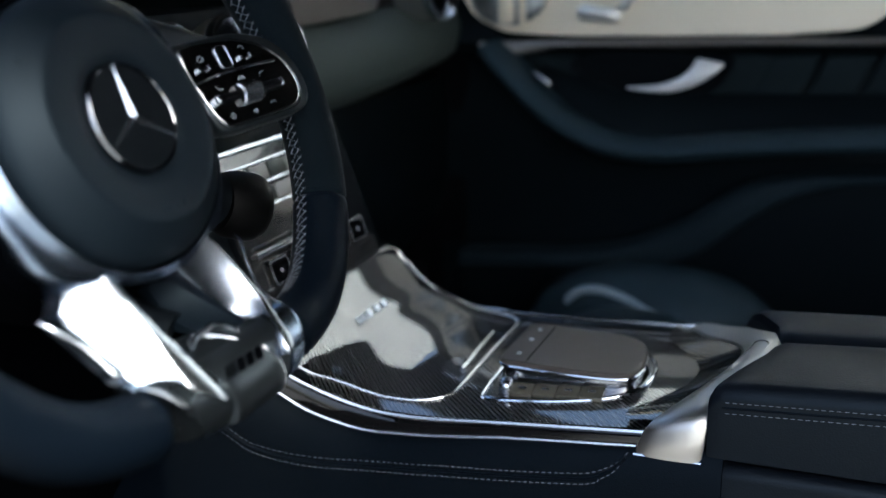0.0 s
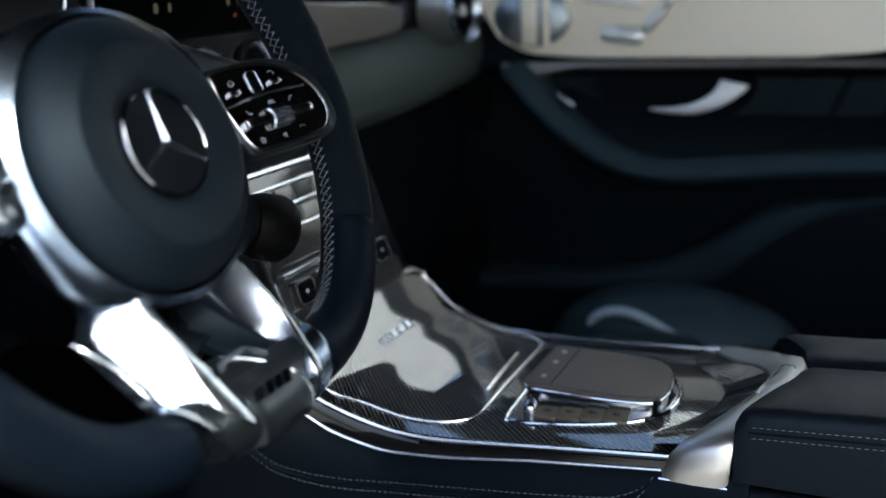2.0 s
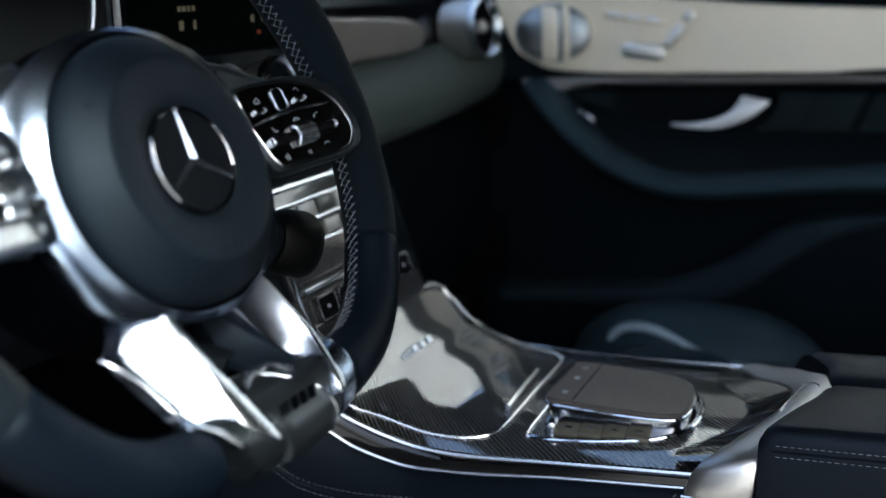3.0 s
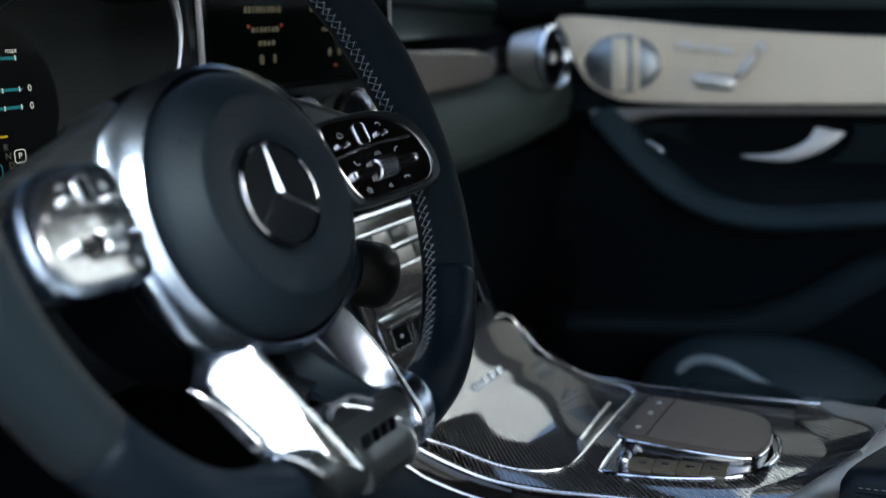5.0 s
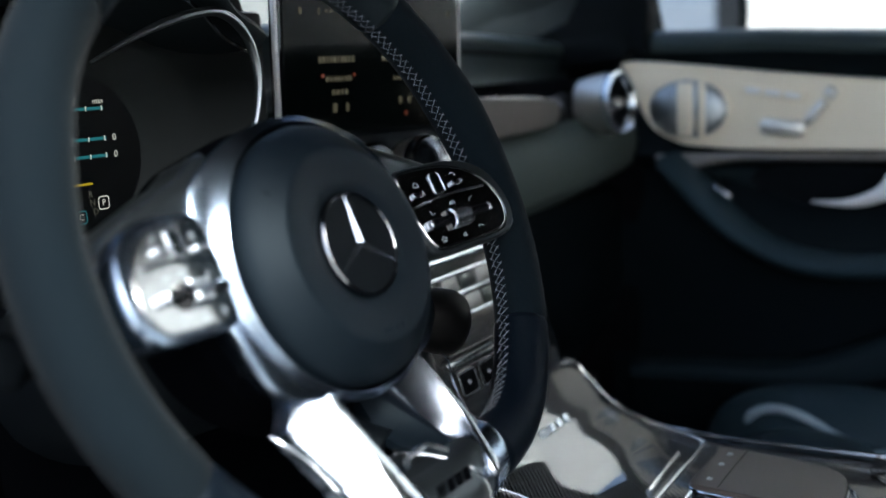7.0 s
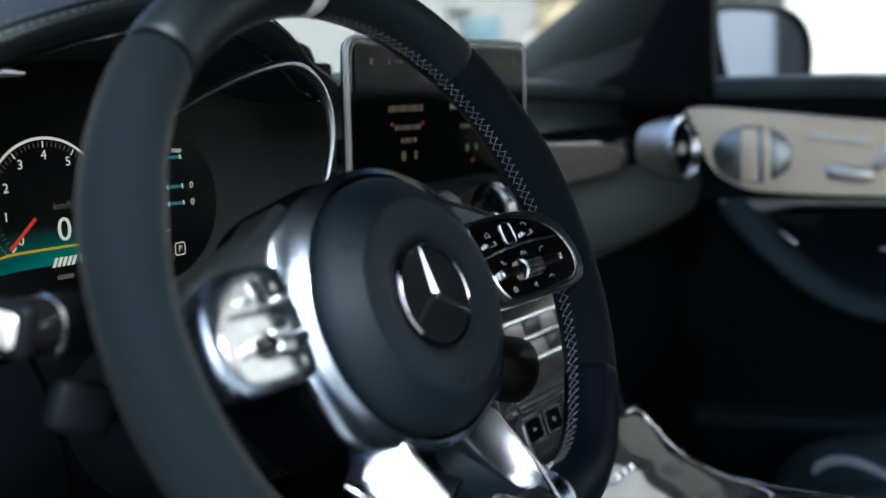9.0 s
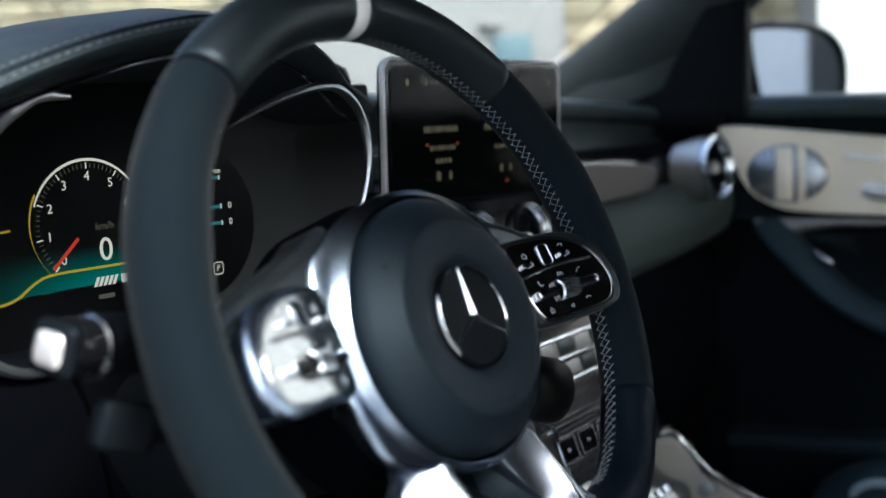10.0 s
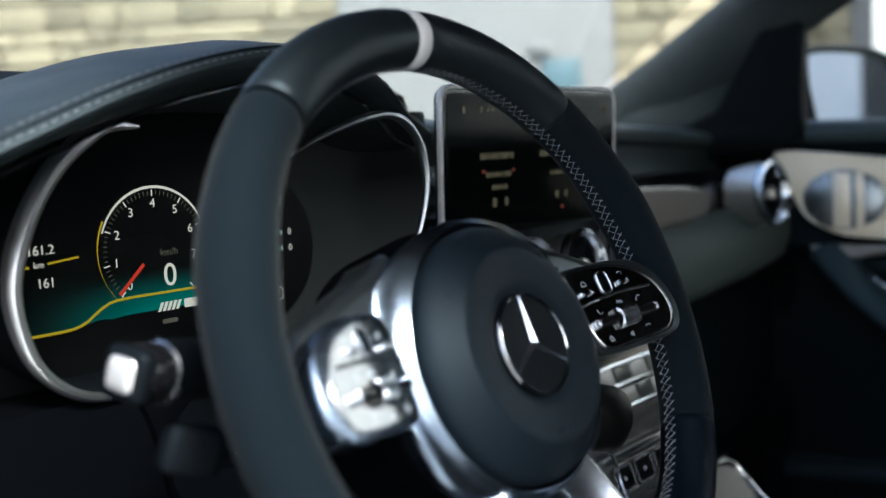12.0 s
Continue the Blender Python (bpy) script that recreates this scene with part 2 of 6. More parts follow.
def lathe(profile, n=72, m=None):
    """Turned about the local z axis: (radius, height) pairs."""
    bm = bmesh.new()
    rings = []
    for r, z in profile:
        if r < 1e-6:
            rings.append([bm.verts.new((0, 0, z))])
        else:
            rings.append([bm.verts.new((r * math.cos(2 * math.pi * k / n), r * math.sin(2 * math.pi * k / n), z)) for k in range(n)])
    for A, B in zip(rings, rings[1:]):
        for k in range(n):
            j = (k + 1) % n
            if len(A) == 1 and len(B) == 1:
                continue
            if len(A) == 1:
                bm.faces.new((A[0], B[k], B[j]))
            elif len(B) == 1:
                bm.faces.new((A[k], A[j], B[0]))
            else:
                bm.faces.new((A[k], A[j], B[j], B[k]))
    bmesh.ops.recalc_face_normals(bm, faces=bm.faces)
    if m is not None:
        bmesh.ops.transform(bm, matrix=m, verts=bm.verts)
    return bm


def rbox(sx, sy, sz, r=0.002, m=None, seg=2):
    """A box with rounded edges."""
    bm = bmesh.new()
    bmesh.ops.create_cube(bm, size=1, matrix=Matrix.Diagonal((sx, sy, sz, 1)))
    if r:
        bmesh.ops.bevel(bm, geom=list(bm.edges), offset=min(r, 0.49 * min(sx, sy, sz)), segments=seg, affect="EDGES", profile=0.5)
    if m is not None:
        bmesh.ops.transform(bm, matrix=m, verts=bm.verts)
    return bm


def plate(outline, thick, bevel=0.001, m=None, seg=2, dome=0.0):
    """A flat shape in the local xy plane with its front at z = 0, rounded at the edge."""
    bm = bmesh.new()
    f = bm.faces.new([bm.verts.new((x, y, 0)) for x, y in outline])
    f.normal_update()
    if f.normal.z < 0:
        f.normal_flip()
    ext = bmesh.ops.extrude_face_region(bm, geom=[f])
    new_verts = [e for e in ext["geom"] if isinstance(e, bmesh.types.BMVert)]
    bmesh.ops.translate(bm, vec=(0, 0, -thick), verts=list(set(bm.verts) - set(new_verts)))
    bmesh.ops.recalc_face_normals(bm, faces=bm.faces)
    if bevel:
        top = [e for e in bm.edges if all(abs(v.co.z) < 1e-7 for v in e.verts)]
        bmesh.ops.bevel(bm, geom=top, offset=bevel, segments=seg, affect="EDGES", profile=0.5)
    if m is not None:
        bmesh.ops.transform(bm, matrix=m, verts=bm.verts)
    return bm


def flipped(bm):
    """The mirror image across the local yz plane."""
    bmesh.ops.scale(bm, vec=(-1, 1, 1), verts=bm.verts)
    bmesh.ops.reverse_faces(bm, faces=bm.faces)
    return bm


def dashes(path, length, gap, r, lift=None):
    """A row of stitches along a path."""
    P = [Vector(p) for p in path]
    bm = bmesh.new()
    on_len = length + gap
    cum = [0.0]
    for a, b in zip(P, P[1:]):
        cum.append(cum[-1] + (b - a).length)
    at = lambda s: Vector([np.interp(s, cum, [p[k] for p in P]) for k in range(3)])
    s = 0.0
    while s + length < cum[-1]:
        thread(bm, at(s), at(s + length), r)
        s += on_len
    return bm


def thread(bm, a, b, r, arch=0.4):
    """One stitch: a short strand, thick in its middle."""
    t = (b - a).normalized()
    side = t.orthogonal().normalized()
    up = t.cross(side)
    rings = []
    for s, k in ((0, 0.35), (0.25, 1.0), (0.75, 1.0), (1, 0.35)):
        p = a.lerp(b, s)
        rings.append([bm.verts.new(p + (side * math.cos(q) + up * math.sin(q)) * r * k) for q in (0.4, 1.97, 3.54, 5.11)])
    for A, B in zip(rings, rings[1:]):
        for j in range(4):
            bm.faces.new((A[j], A[(j + 1) % 4], B[(j + 1) % 4], B[j]))
    bm.faces.new(rings[0][::-1])
    bm.faces.new(rings[-1])


def lettering(text, size, m, mat, parent, name="digit"):
    cu = bpy.data.curves.new(name, "FONT")
    cu.body, cu.size, cu.align_x, cu.align_y, cu.extrude = text, size, "CENTER", "CENTER", size * 0.01
    tmp = new(name, cu)
    me = bpy.data.meshes.new_from_object(tmp.evaluated_get(bpy.context.evaluated_depsgraph_get()))
    bpy.data.objects.remove(tmp)
    me.name = name
    me.transform(m)
    me.materials.clear()
    me.materials.append(mat)
    ob = new(name, me)
    ob.parent = parent
    return ob


def rounded(w, h, r, n=6, cx=0.0, cy=0.0):
    """A rectangle with round corners as an outline."""
    out = []
    for x, y, a in ((w / 2 - r, h / 2 - r, 0), (-w / 2 + r, h / 2 - r, 90), (-w / 2 + r, -h / 2 + r, 180), (w / 2 - r, -h / 2 + r, 270)):
        out += [(cx + x + r * math.cos(radians(a + 90 * k / n)), cy + y + r * math.sin(radians(a + 90 * k / n))) for k in range(n + 1)]
    return out


def outline2d(pts, n=48):
    return [(p.x, p.y) for p in spline([(x, y, 0) for x, y in pts], n, True)]


# ---- setting: ground, walls outside, the car's shell ----
bm = bmesh.new()
bmesh.ops.create_grid(bm, x_segments=2, y_segments=2, size=400)
solo("ground", bm, PAVING, "grey concrete yard", "ground", kind="structure")

WALL = Matrix.Translation((-0.79, -0.31, 0)) @ pose(0, 0, 0, 0, 0, -50.4) @ Matrix.Translation((0, 8.0, 0))


def stone_wall(name, s0, s1, seed):
    """Coursed limestone blocks on a mortar bed, seen across the yard."""
    rng = random.Random(seed)
    wall = tagged(part(name, rbox(s1 - s0, 0.3, 4.4, 0.01, WALL @ Matrix.Translation(((s0 + s1) / 2, 0.17, 2.2))), MORTAR), "honey-coloured coursed limestone wall", "wall", kind="structure")
    shapes = [mesh_of("stone", rbox(1, 1, 1, 0.06, seg=1), STONE, 60) for _ in range(1)]
    z = 0.0
    while z < 4.2:
        h = rng.uniform(0.11, 0.22)
        s = s0 - rng.uniform(0, 0.3)
        while s < s1:
            w = rng.uniform(0.16, 0.52)
            a, b = max(s, s0), min(s + w, s1)
            if b - a > 0.08:
                ob = new("stone", shapes[0])
                ob.parent = wall
                ob.matrix_world = WALL @ Matrix.Translation(((a + b) / 2, rng.uniform(-0.01, 0.015), z + h / 2)) @ Matrix.Diagonal((b - a - 0.018, 0.10, h - 0.018, 1))
            s += w
        z += h
    return wall


nt = STONE.node_tree
oi, hs = nt.nodes.new("ShaderNodeObjectInfo"), nt.nodes.new("ShaderNodeHueSaturation")
mr = nt.nodes.new("ShaderNodeMapRange")
mr.inputs["To Min"].default_value, mr.inputs["To Max"].default_value = 0.72, 1.45
base_in = nt.nodes["Principled BSDF"].inputs["Base Color"]
src = base_in.links[0].from_socket
nt.links.new(src, hs.inputs["Color"])
nt.links.new(oi.outputs["Random"], mr.inputs["Value"])
nt.links.new(mr.outputs["Result"], hs.inputs["Value"])
nt.links.new(hs.outputs["Color"], base_in)

solo("wall_white", rbox(2.14, 0.3, 4.4, 0.01, WALL @ Matrix.Translation((0.31, 0.10, 2.2))), RENDER_DIMMED, "smooth pale rendered wall", "wall", kind="structure")
solo("wall_white_side", rbox(2.6, 0.3, 4.4, 0.01, WALL @ Matrix.Translation((4.55, 0.10, 2.2))), RENDER_DIMMED, "smooth white rendered wall", "wall", kind="structure")
solo("wall_white_right", rbox(0.3, 9.3, 6.5, 0.01, Matrix.Translation((6.5, -2.85, 3.25))), RENDER_WHITE, "tall white rendered wall beside the car", "wall", kind="structure")
# dark and white walls added behind the car to shape the door mirror's reflection
solo("wall_mirror_dark", rbox(8.0, 0.3, 6.6, 0.02, Matrix.Translation((9.55, -13.0, 3.3))), material("brown_grey_backing", (0.06, 0.056, 0.052), 0.8, grain=20, bump=0.4), "dark brown-grey wall behind the car, added for the mirror to reflect", "wall", kind="structure")
solo("wall_white_rear", rbox(11.0, 0.3, 6.6, 0.02, Matrix.Translation((0.02, -13.0, 3.3))), RENDER_WHITE, "white rendered wall behind the car, added for the mirror to reflect", "wall", kind="structure")
sign = thing("wall_sign", "blue-grey sign board fixed to a white wall", "sign")
part("board", rbox(0.30, 0.03, 0.26, 0.01, WALL @ Matrix.Translation((0.96, -0.08, 1.70))), GREY_PAINT, sign)
part("lamp_bracket", rbox(0.18, 0.1, 0.08, 0.03, WALL @ Matrix.Translation((0.80, -0.08, 1.92))), RENDER_DIMMED, sign)

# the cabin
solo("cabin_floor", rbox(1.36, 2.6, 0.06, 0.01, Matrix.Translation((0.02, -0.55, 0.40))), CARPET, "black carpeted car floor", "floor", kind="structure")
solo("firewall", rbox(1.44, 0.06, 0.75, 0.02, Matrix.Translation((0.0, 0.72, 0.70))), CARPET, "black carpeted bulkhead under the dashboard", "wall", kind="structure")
solo("rear_wall", rbox(1.5, 0.08, 1.1, 0.03, Matrix.Translation((0.0, -1.85, 0.95))), CARPET, "dark rear wall of the cabin", "wall", kind="structure")
solo("wall_rear_right", rbox(0.06, 0.80, 0.66, 0.02, Matrix.Translation((0.74, -1.48, 0.75))), CARPET, "dark trimmed rear side of the cabin", "wall", kind="structure")
# driver's door, standing open outside the view; added to shade the left side
solo("wall_driver_door", rbox(0.09, 1.05, 0.72, 0.03, Matrix.Translation((-0.80, 0.46, 0.74)) @ pose(0, 0, 0, 0, 0, -62) @ Matrix.Translation((0, -0.525, 0))), CARPET, "dark unseen slab as the open driver's door, added to block light", "wall", kind="structure")
rows = []
for i in range(15):
    y = 0.30 - i * 0.15
    w = 0.70 + 0.03 * math.sin(math.pi * i / 14)
    z = 1.40 + 0.09 * math.sin(math.pi * min(1, (i + 1) / 12))
    rows.append([(x * (w - 0.09 if x > 0 else w - 0.13), y, z - 0.05 * x ** 4) for x in np.linspace(-1, 1, 13)] + [(x * (w - 0.09 if x > 0 else w - 0.13), y, z + 0.04 - 0.05 * x ** 4) for x in np.linspace(1, -1, 13)])
solo("roof", skin(rows), material("black_headliner", (0.0015, 0.0015, 0.0018), 0.95, grain=900, bump=0.3, spec=0.05), "black headliner under the car roof", "ceiling", kind="structure")

solo("wall_footwell", rbox(0.05, 0.52, 0.70, 0.02, Matrix.Translation((0.735, 0.50, 0.76))), CARPET, "black carpeted side of the footwell", "wall", kind="structure")
solo("wall_footwell_left", rbox(0.05, 0.52, 0.70, 0.02, Matrix.Translation((-0.745, 0.50, 0.76))), CARPET, "black carpeted side of the footwell", "wall", kind="structure")
# ---- dashboard ----
dash = thing("dashboard", "black leather dashboard with a grey metal inlay", "dashboard")
PROFILE = [(0.74, 1.085), (0.60, 1.130), (0.45, 1.148), (0.385, 1.152), (0.354, 1.148), (0.341, 1.137), (0.347, 1.122), (0.354, 1.098), (0.348, 1.076), (0.325, 1.066)]
LOWER = [(0.290, 1.012), (0.266, 1.000), (0.250, 0.985), (0.240, 0.965), (0.238, 0.945), (0.243, 0.925), (0.262, 0.908)]
GLOVE = [(0.290, 0.902), (0.288, 0.880), (0.283, 0.80), (0.292, 0.72), (0.34, 0.64), (0.45, 0.56), (0.66, 0.50)]


def bow(x):
    """How the dashboard falls back and down towards its ends."""
    return 0.055 * max(0, abs(x - 0.05) / 0.68) ** 3


def dash_skin(prof, x0, x1, nx, back, n=26, shape=lambda x: (0, 0)):
    """A slab with that front profile between two stations across the car."""
    pts = spline([(0, y, z) for y, z in prof], n)
    rings = []
    for x in np.linspace(x0, x1, nx):
        dy, dz = shape(x)
        f = [Vector((x, p.y + dy, p.z + dz)) for p in pts]
        rings.append(f + [Vector((p.x, p.y + back[0], p.z + back[1])) for p in reversed(f)])
    return skin(rings)


fall = lambda x: (0.02 * bow(x) / 0.055, -0.022 * max(0, (x - 0.1) / 0.6) ** 1.5)
# one black leather: pale covers and a near-black glove box, light and shade in colour
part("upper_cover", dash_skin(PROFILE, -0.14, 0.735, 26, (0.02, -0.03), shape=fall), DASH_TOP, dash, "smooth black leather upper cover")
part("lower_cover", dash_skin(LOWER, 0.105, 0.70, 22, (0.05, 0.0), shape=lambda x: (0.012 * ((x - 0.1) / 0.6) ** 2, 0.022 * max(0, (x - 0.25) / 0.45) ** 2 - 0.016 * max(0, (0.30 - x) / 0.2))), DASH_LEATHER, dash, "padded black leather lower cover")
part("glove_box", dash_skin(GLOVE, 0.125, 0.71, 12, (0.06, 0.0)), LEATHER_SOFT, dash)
strip = outline2d([(0.115, 1.066), (0.30, 1.060), (0.42, 1.053), (0.462, 1.047), (0.474, 1.034), (0.462, 1.019), (0.42, 1.014), (0.30, 1.011), (0.115, 1.009)], 60)
part("inlay", plate([(x, z) for x, z in strip], 0.02, 0.002, Matrix.Translation((0, 0.272, 0)) @ pose(0, 0, 0, 90)), DASH_INLAY, dash, "satin dark grey metal weave inlay")
part("inlay_bed", dash_skin([(0.312, 1.075), (0.297, 1.055), (0.290, 1.03), (0.292, 1.005)], 0.10, 0.70, 8, (0.04, 0)), GLOSS, dash)
part("cover_seam", tube(spline([(x, 0.340 + fall(x)[0], 1.124 + fall(x)[1]) for x in np.linspace(0.09, 0.73, 9)], 40), 0.004, 8), LEATHER_SOFT, dash)
# driver's side of the dashboard below the dials
KNEE = [(0.205, 0.985), (0.185, 0.955), (0.172, 0.90), (0.170, 0.80), (0.19, 0.70), (0.26, 0.60)]
# shade of the missing driver's seat and bodywork is in the panel colour
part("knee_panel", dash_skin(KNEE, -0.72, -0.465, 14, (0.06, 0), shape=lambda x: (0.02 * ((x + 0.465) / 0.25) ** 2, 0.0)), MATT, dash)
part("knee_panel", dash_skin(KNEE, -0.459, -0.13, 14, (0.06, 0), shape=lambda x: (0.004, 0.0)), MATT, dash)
part("under_cover", rbox(1.3, 0.4, 0.03, 0.01, Matrix.Translation((0.0, 0.50, 0.60))), PLASTIC, dash)
part("cover_body", rbox(1.36, 0.30, 0.40, 0.03, Matrix.Translation((0.0, 0.53, 0.85))), PLASTIC, dash)

# hood over the dials
hood_c = [(-0.70, 0.17, 1.070), (-0.62, 0.155, 1.108), (-0.555, 0.145, 1.136), (-0.495, 0.14, 1.160), (-0.44, 0.138, 1.176), (-0.385, 0.14, 1.184), (-0.325, 0.15, 1.181), (-0.275, 0.165, 1.168), (-0.235, 0.185, 1.152), (-0.195, 0.205, 1.144), (-0.145, 0.24, 1.140)]
hood_line = spline(hood_c, 60)
rings = []
for p in hood_line:
    x = p.x
    sec = [(0.085, -0.030), (0.040, -0.023), (0.012, -0.0175), (0.0, -0.0145), (-0.0045, -0.0110), (-0.0058, -0.0080), (-0.0042, -0.0052), (0.0, -0.0026), (0.012, 0.001), (0.05, 0.007), (0.12, 0.010), (0.22, 0.005), (0.36, -0.020), (0.50, -0.060), (0.50, -0.09), (0.2, -0.04)]
    rings.append([(x + a * 0.10 * (x + 0.4), p.y + a, p.z + b) for a, b in sec])
part("dial_hood", skin(rings), HOOD_LEATHER, dash, "arched black leather hood with double grey stitching")
for da, db in ((-0.0046, -0.0050), (0.0046, -0.0008)):
    part("stitching", dashes([(p.x + da * 0.1 * (p.x + 0.4), p.y + da, p.z + db) for p in hood_line], 0.0042, 0.0020, 0.00026), THREAD, dash, "grey stitching")
part("hood_piping", tube([(p.x, p.y - 0.0002, p.z - 0.0030) for p in hood_line], 0.0012, 6), LEATHER, dash)
part("hood_lip", tube(spline([(x, y + 0.012, z - 0.022) for x, y, z in hood_c], 60), 0.0016, 6), DARK_CHROME, dash)

# dial housing walls
cluster = thing("instrument_cluster", "digital instrument cluster with chrome-edged twin dials", "instrument cluster")
part("housing", rbox(0.56, 0.10, 0.23, 0.03, Matrix.Translation((-0.385, 0.325, 1.065))), PLASTIC, cluster)
part("screen", rbox(0.450, 0.012, 0.185, 0.004, Matrix.Translation((-0.345, 0.266, 1.060))), CLUSTER_GLASS, cluster, "glossy black display glass")


def bezel(cx, arc, flip=1):
    """A chrome tube bent round a dial, fading out at its ends; the thinner lower run stands in for shade."""
    return tube(arc, cx, 10, (0, 1, 0), ry=cx * 1.4, scale=lambda s: (0.25 + 0.75 * min(1, 6 * s, 6 * (1 - s))) * (1 - 1.15 * max(0, s - 0.42)))


left_arc = spline([(-0.449, 0.200, 1.139), (-0.474, 0.200, 1.138), (-0.503, 0.200, 1.118), (-0.524, 0.200, 1.087), (-0.534, 0.200, 1.052), (-0.526, 0.200, 1.015), (-0.505, 0.200, 0.993), (-0.478, 0.200, 0.985), (-0.44, 0.200, 0.984)], 60)
right_arc = spline([(-0.362, 0.182, 1.113), (-0.325, 0.176, 1.130), (-0.29, 0.172, 1.141), (-0.262, 0.170, 1.143), (-0.241, 0.170, 1.131), (-0.231, 0.170, 1.111), (-0.231, 0.170, 1.085), (-0.242, 0.172, 1.052), (-0.262, 0.176, 1.025), (-0.29, 0.18, 1.008)], 70)
part("bezel", bezel(0.0054, left_arc), BEZEL, cluster, "bright chrome dial surround")
# same chrome as the left surround, its shade put into a darker colour
part("bezel", bezel(0.0031, right_arc), BEZEL_SHADED, cluster, "bright chrome dial surround")
c = sum(left_arc, Vector()) / len(left_arc)
part("dial_wall", skin([[p for p in left_arc], [p + Vector(((c.x - p.x) * 0.06, 0.062, (c.z - p.z) * 0.06)) for p in left_arc]], False, False, False), PLASTIC, cluster)

FACE = Matrix.Translation((0, 0.2590, 0)) @ pose(0, 0, 0, 90)


def face_strip(pts, w, mat, name, lift=0.0):
    P = spline([(x, z, 0) for x, z in pts], 40)
    return part(name, sweep([FACE @ Vector((p.x, p.y, lift)) for p in P], [(-0.0002, -w / 2), (0.0002, -w / 2), (0.0002, w / 2), (-0.0002, w / 2)], (0, 0, 1)), mat, cluster)


def dial(cx, cz, r, mat, a0, a1, name):
    P = [(cx + r * math.sin(radians(a)), cz + r * math.cos(radians(a))) for a in np.linspace(a0, a1, 40)]
    bm = bmesh.new()
    prev = None
    for (x, z), a in zip(P, np.linspace(a0, a1, 40)):
        k = 1 + 0.045 * max(0.1, math.cos(radians(a * 0.75)))
        v = (bm.verts.new(FACE @ Vector((x, z, 0.0006))), bm.verts.new(FACE @ Vector((cx + (x - cx) * k, cz + (z - cz) * k, 0.0006))))
        if prev:
            bm.faces.new((prev[0], prev[1], v[1], v[0]))
        prev = v
    bmesh.ops.recalc_face_normals(bm, faces=bm.faces)
    return part(name, bm, mat, cluster)


# lit lower field of the display
bm = bmesh.new()
nx, nz = 36, 8
low = lambda x: 1.0175 + 0.0145 / (1 + math.exp(-(x + 0.452) / 0.005))
G = [[bm.verts.new(FACE @ Vector((x, low(x) - 0.011 * min(1, max(0.05, (x + 0.46) / 0.02)) + (0.050 * j / nz), 0.0004))) for j in range(nz + 1)] for x in np.linspace(-0.512, -0.345, nx)]
for A, B in zip(G, G[1:]):
    for j in range(nz):
        bm.faces.new((A[j], A[j + 1], B[j + 1], B[j]))
bmesh.ops.recalc_face_normals(bm, faces=bm.faces)
part("lit_field", bm, TEAL, cluster, "dim teal glow on the display")
tn = TEAL.node_tree
tc, sp, rampz = tn.nodes.new("ShaderNodeTexCoord"), tn.nodes.new("ShaderNodeSeparateXYZ"), tn.nodes.new("ShaderNodeMapRange")
tn.links.new(tc.outputs["Object"], sp.inputs[0])
tn.links.new(sp.outputs["Z"], rampz.inputs["Value"])
for key, val in (("From Min", 1.012), ("From Max", 1.049), ("To Min", 0.17), ("To Max", 0.0)):
    rampz.inputs[key].default_value = val
rampx, both = tn.nodes.new("ShaderNodeMapRange"), tn.nodes.new("ShaderNodeMath")
for key, val in (("From Min", -0.500), ("From Max", -0.385), ("To Min", 0.03), ("To Max", 1.0)):
    rampx.inputs[key].default_value = val
rampx.interpolation_type = rampz.interpolation_type = "SMOOTHSTEP"
tn.links.new(sp.outputs["X"], rampx.inputs["Value"])
both.operation = "MULTIPLY"
tn.links.new(rampz.outputs["Result"], both.inputs[0])
tn.links.new(rampx.outputs["Result"], both.inputs[1])
tn.links.new(both.outputs[0], tn.nodes["Principled BSDF"].inputs["Emission Strength"])
face_strip([(x, low(x)) for x in np.linspace(-0.515, -0.31, 26)], 0.0016, YELLOW_LIT, "yellow_line", 0.0008)
for ends in ([(-0.498, 1.0587), (-0.4925, 1.0592)], [(-0.4805, 1.0602), (-0.460, 1.0622)]):
    face_strip(ends, 0.0012, YELLOW_LIT, "yellow_line", 0.0008)
dial(-0.404, 1.061, 0.0405, WHITE_LIT, -70, 85, "dial_ring")
dial(-0.404, 1.061, 0.0425, YELLOW_LIT, -135, -60, "dial_ring")
for k in range(57):
    a = radians(-135 + k * 33.75 / 7)
    major = k % 7 == 0
    m = FACE @ Matrix.Translation((-0.404 + 0.0375 * math.sin(a), 1.061 + 0.0375 * math.cos(a), 0.0006)) @ pose(0, 0, 0, 0, 0, -math.degrees(a))
    part("tick", rbox(0.0008 if major else 0.0004, 0.004 if major else 0.003, 0.0003, 0, m), WHITE_LIT if major else DIM_LIT, cluster)
for k in range(8):
    a = radians(-135 + k * 33.75)
    lettering(str(k), 0.0084, FACE @ Matrix.Translation((-0.404 + 0.0305 * math.sin(a), 1.061 + 0.0305 * math.cos(a), 0.0007)), WHITE_LIT, cluster)
lettering("0", 0.0215, FACE @ Matrix.Translation((-0.3945, 1.0425, 0.0008)), WHITE_LIT, cluster)
lettering("km/h", 0.007, FACE @ Matrix.Translation((-0.394, 1.0585, 0.0008)), DIM_LIT, cluster)
lettering("161.2", 0.0082, FACE @ Matrix.Translation((-0.4845, 1.0685, 0.0008)), WHITE_LIT, cluster)
lettering("km", 0.0056, FACE @ Matrix.Translation((-0.4865, 1.0600, 0.0012)), WHITE_LIT, cluster)
lettering("161", 0.0082, FACE @ Matrix.Translation((-0.4825, 1.0485, 0.0008)), WHITE_LIT, cluster)
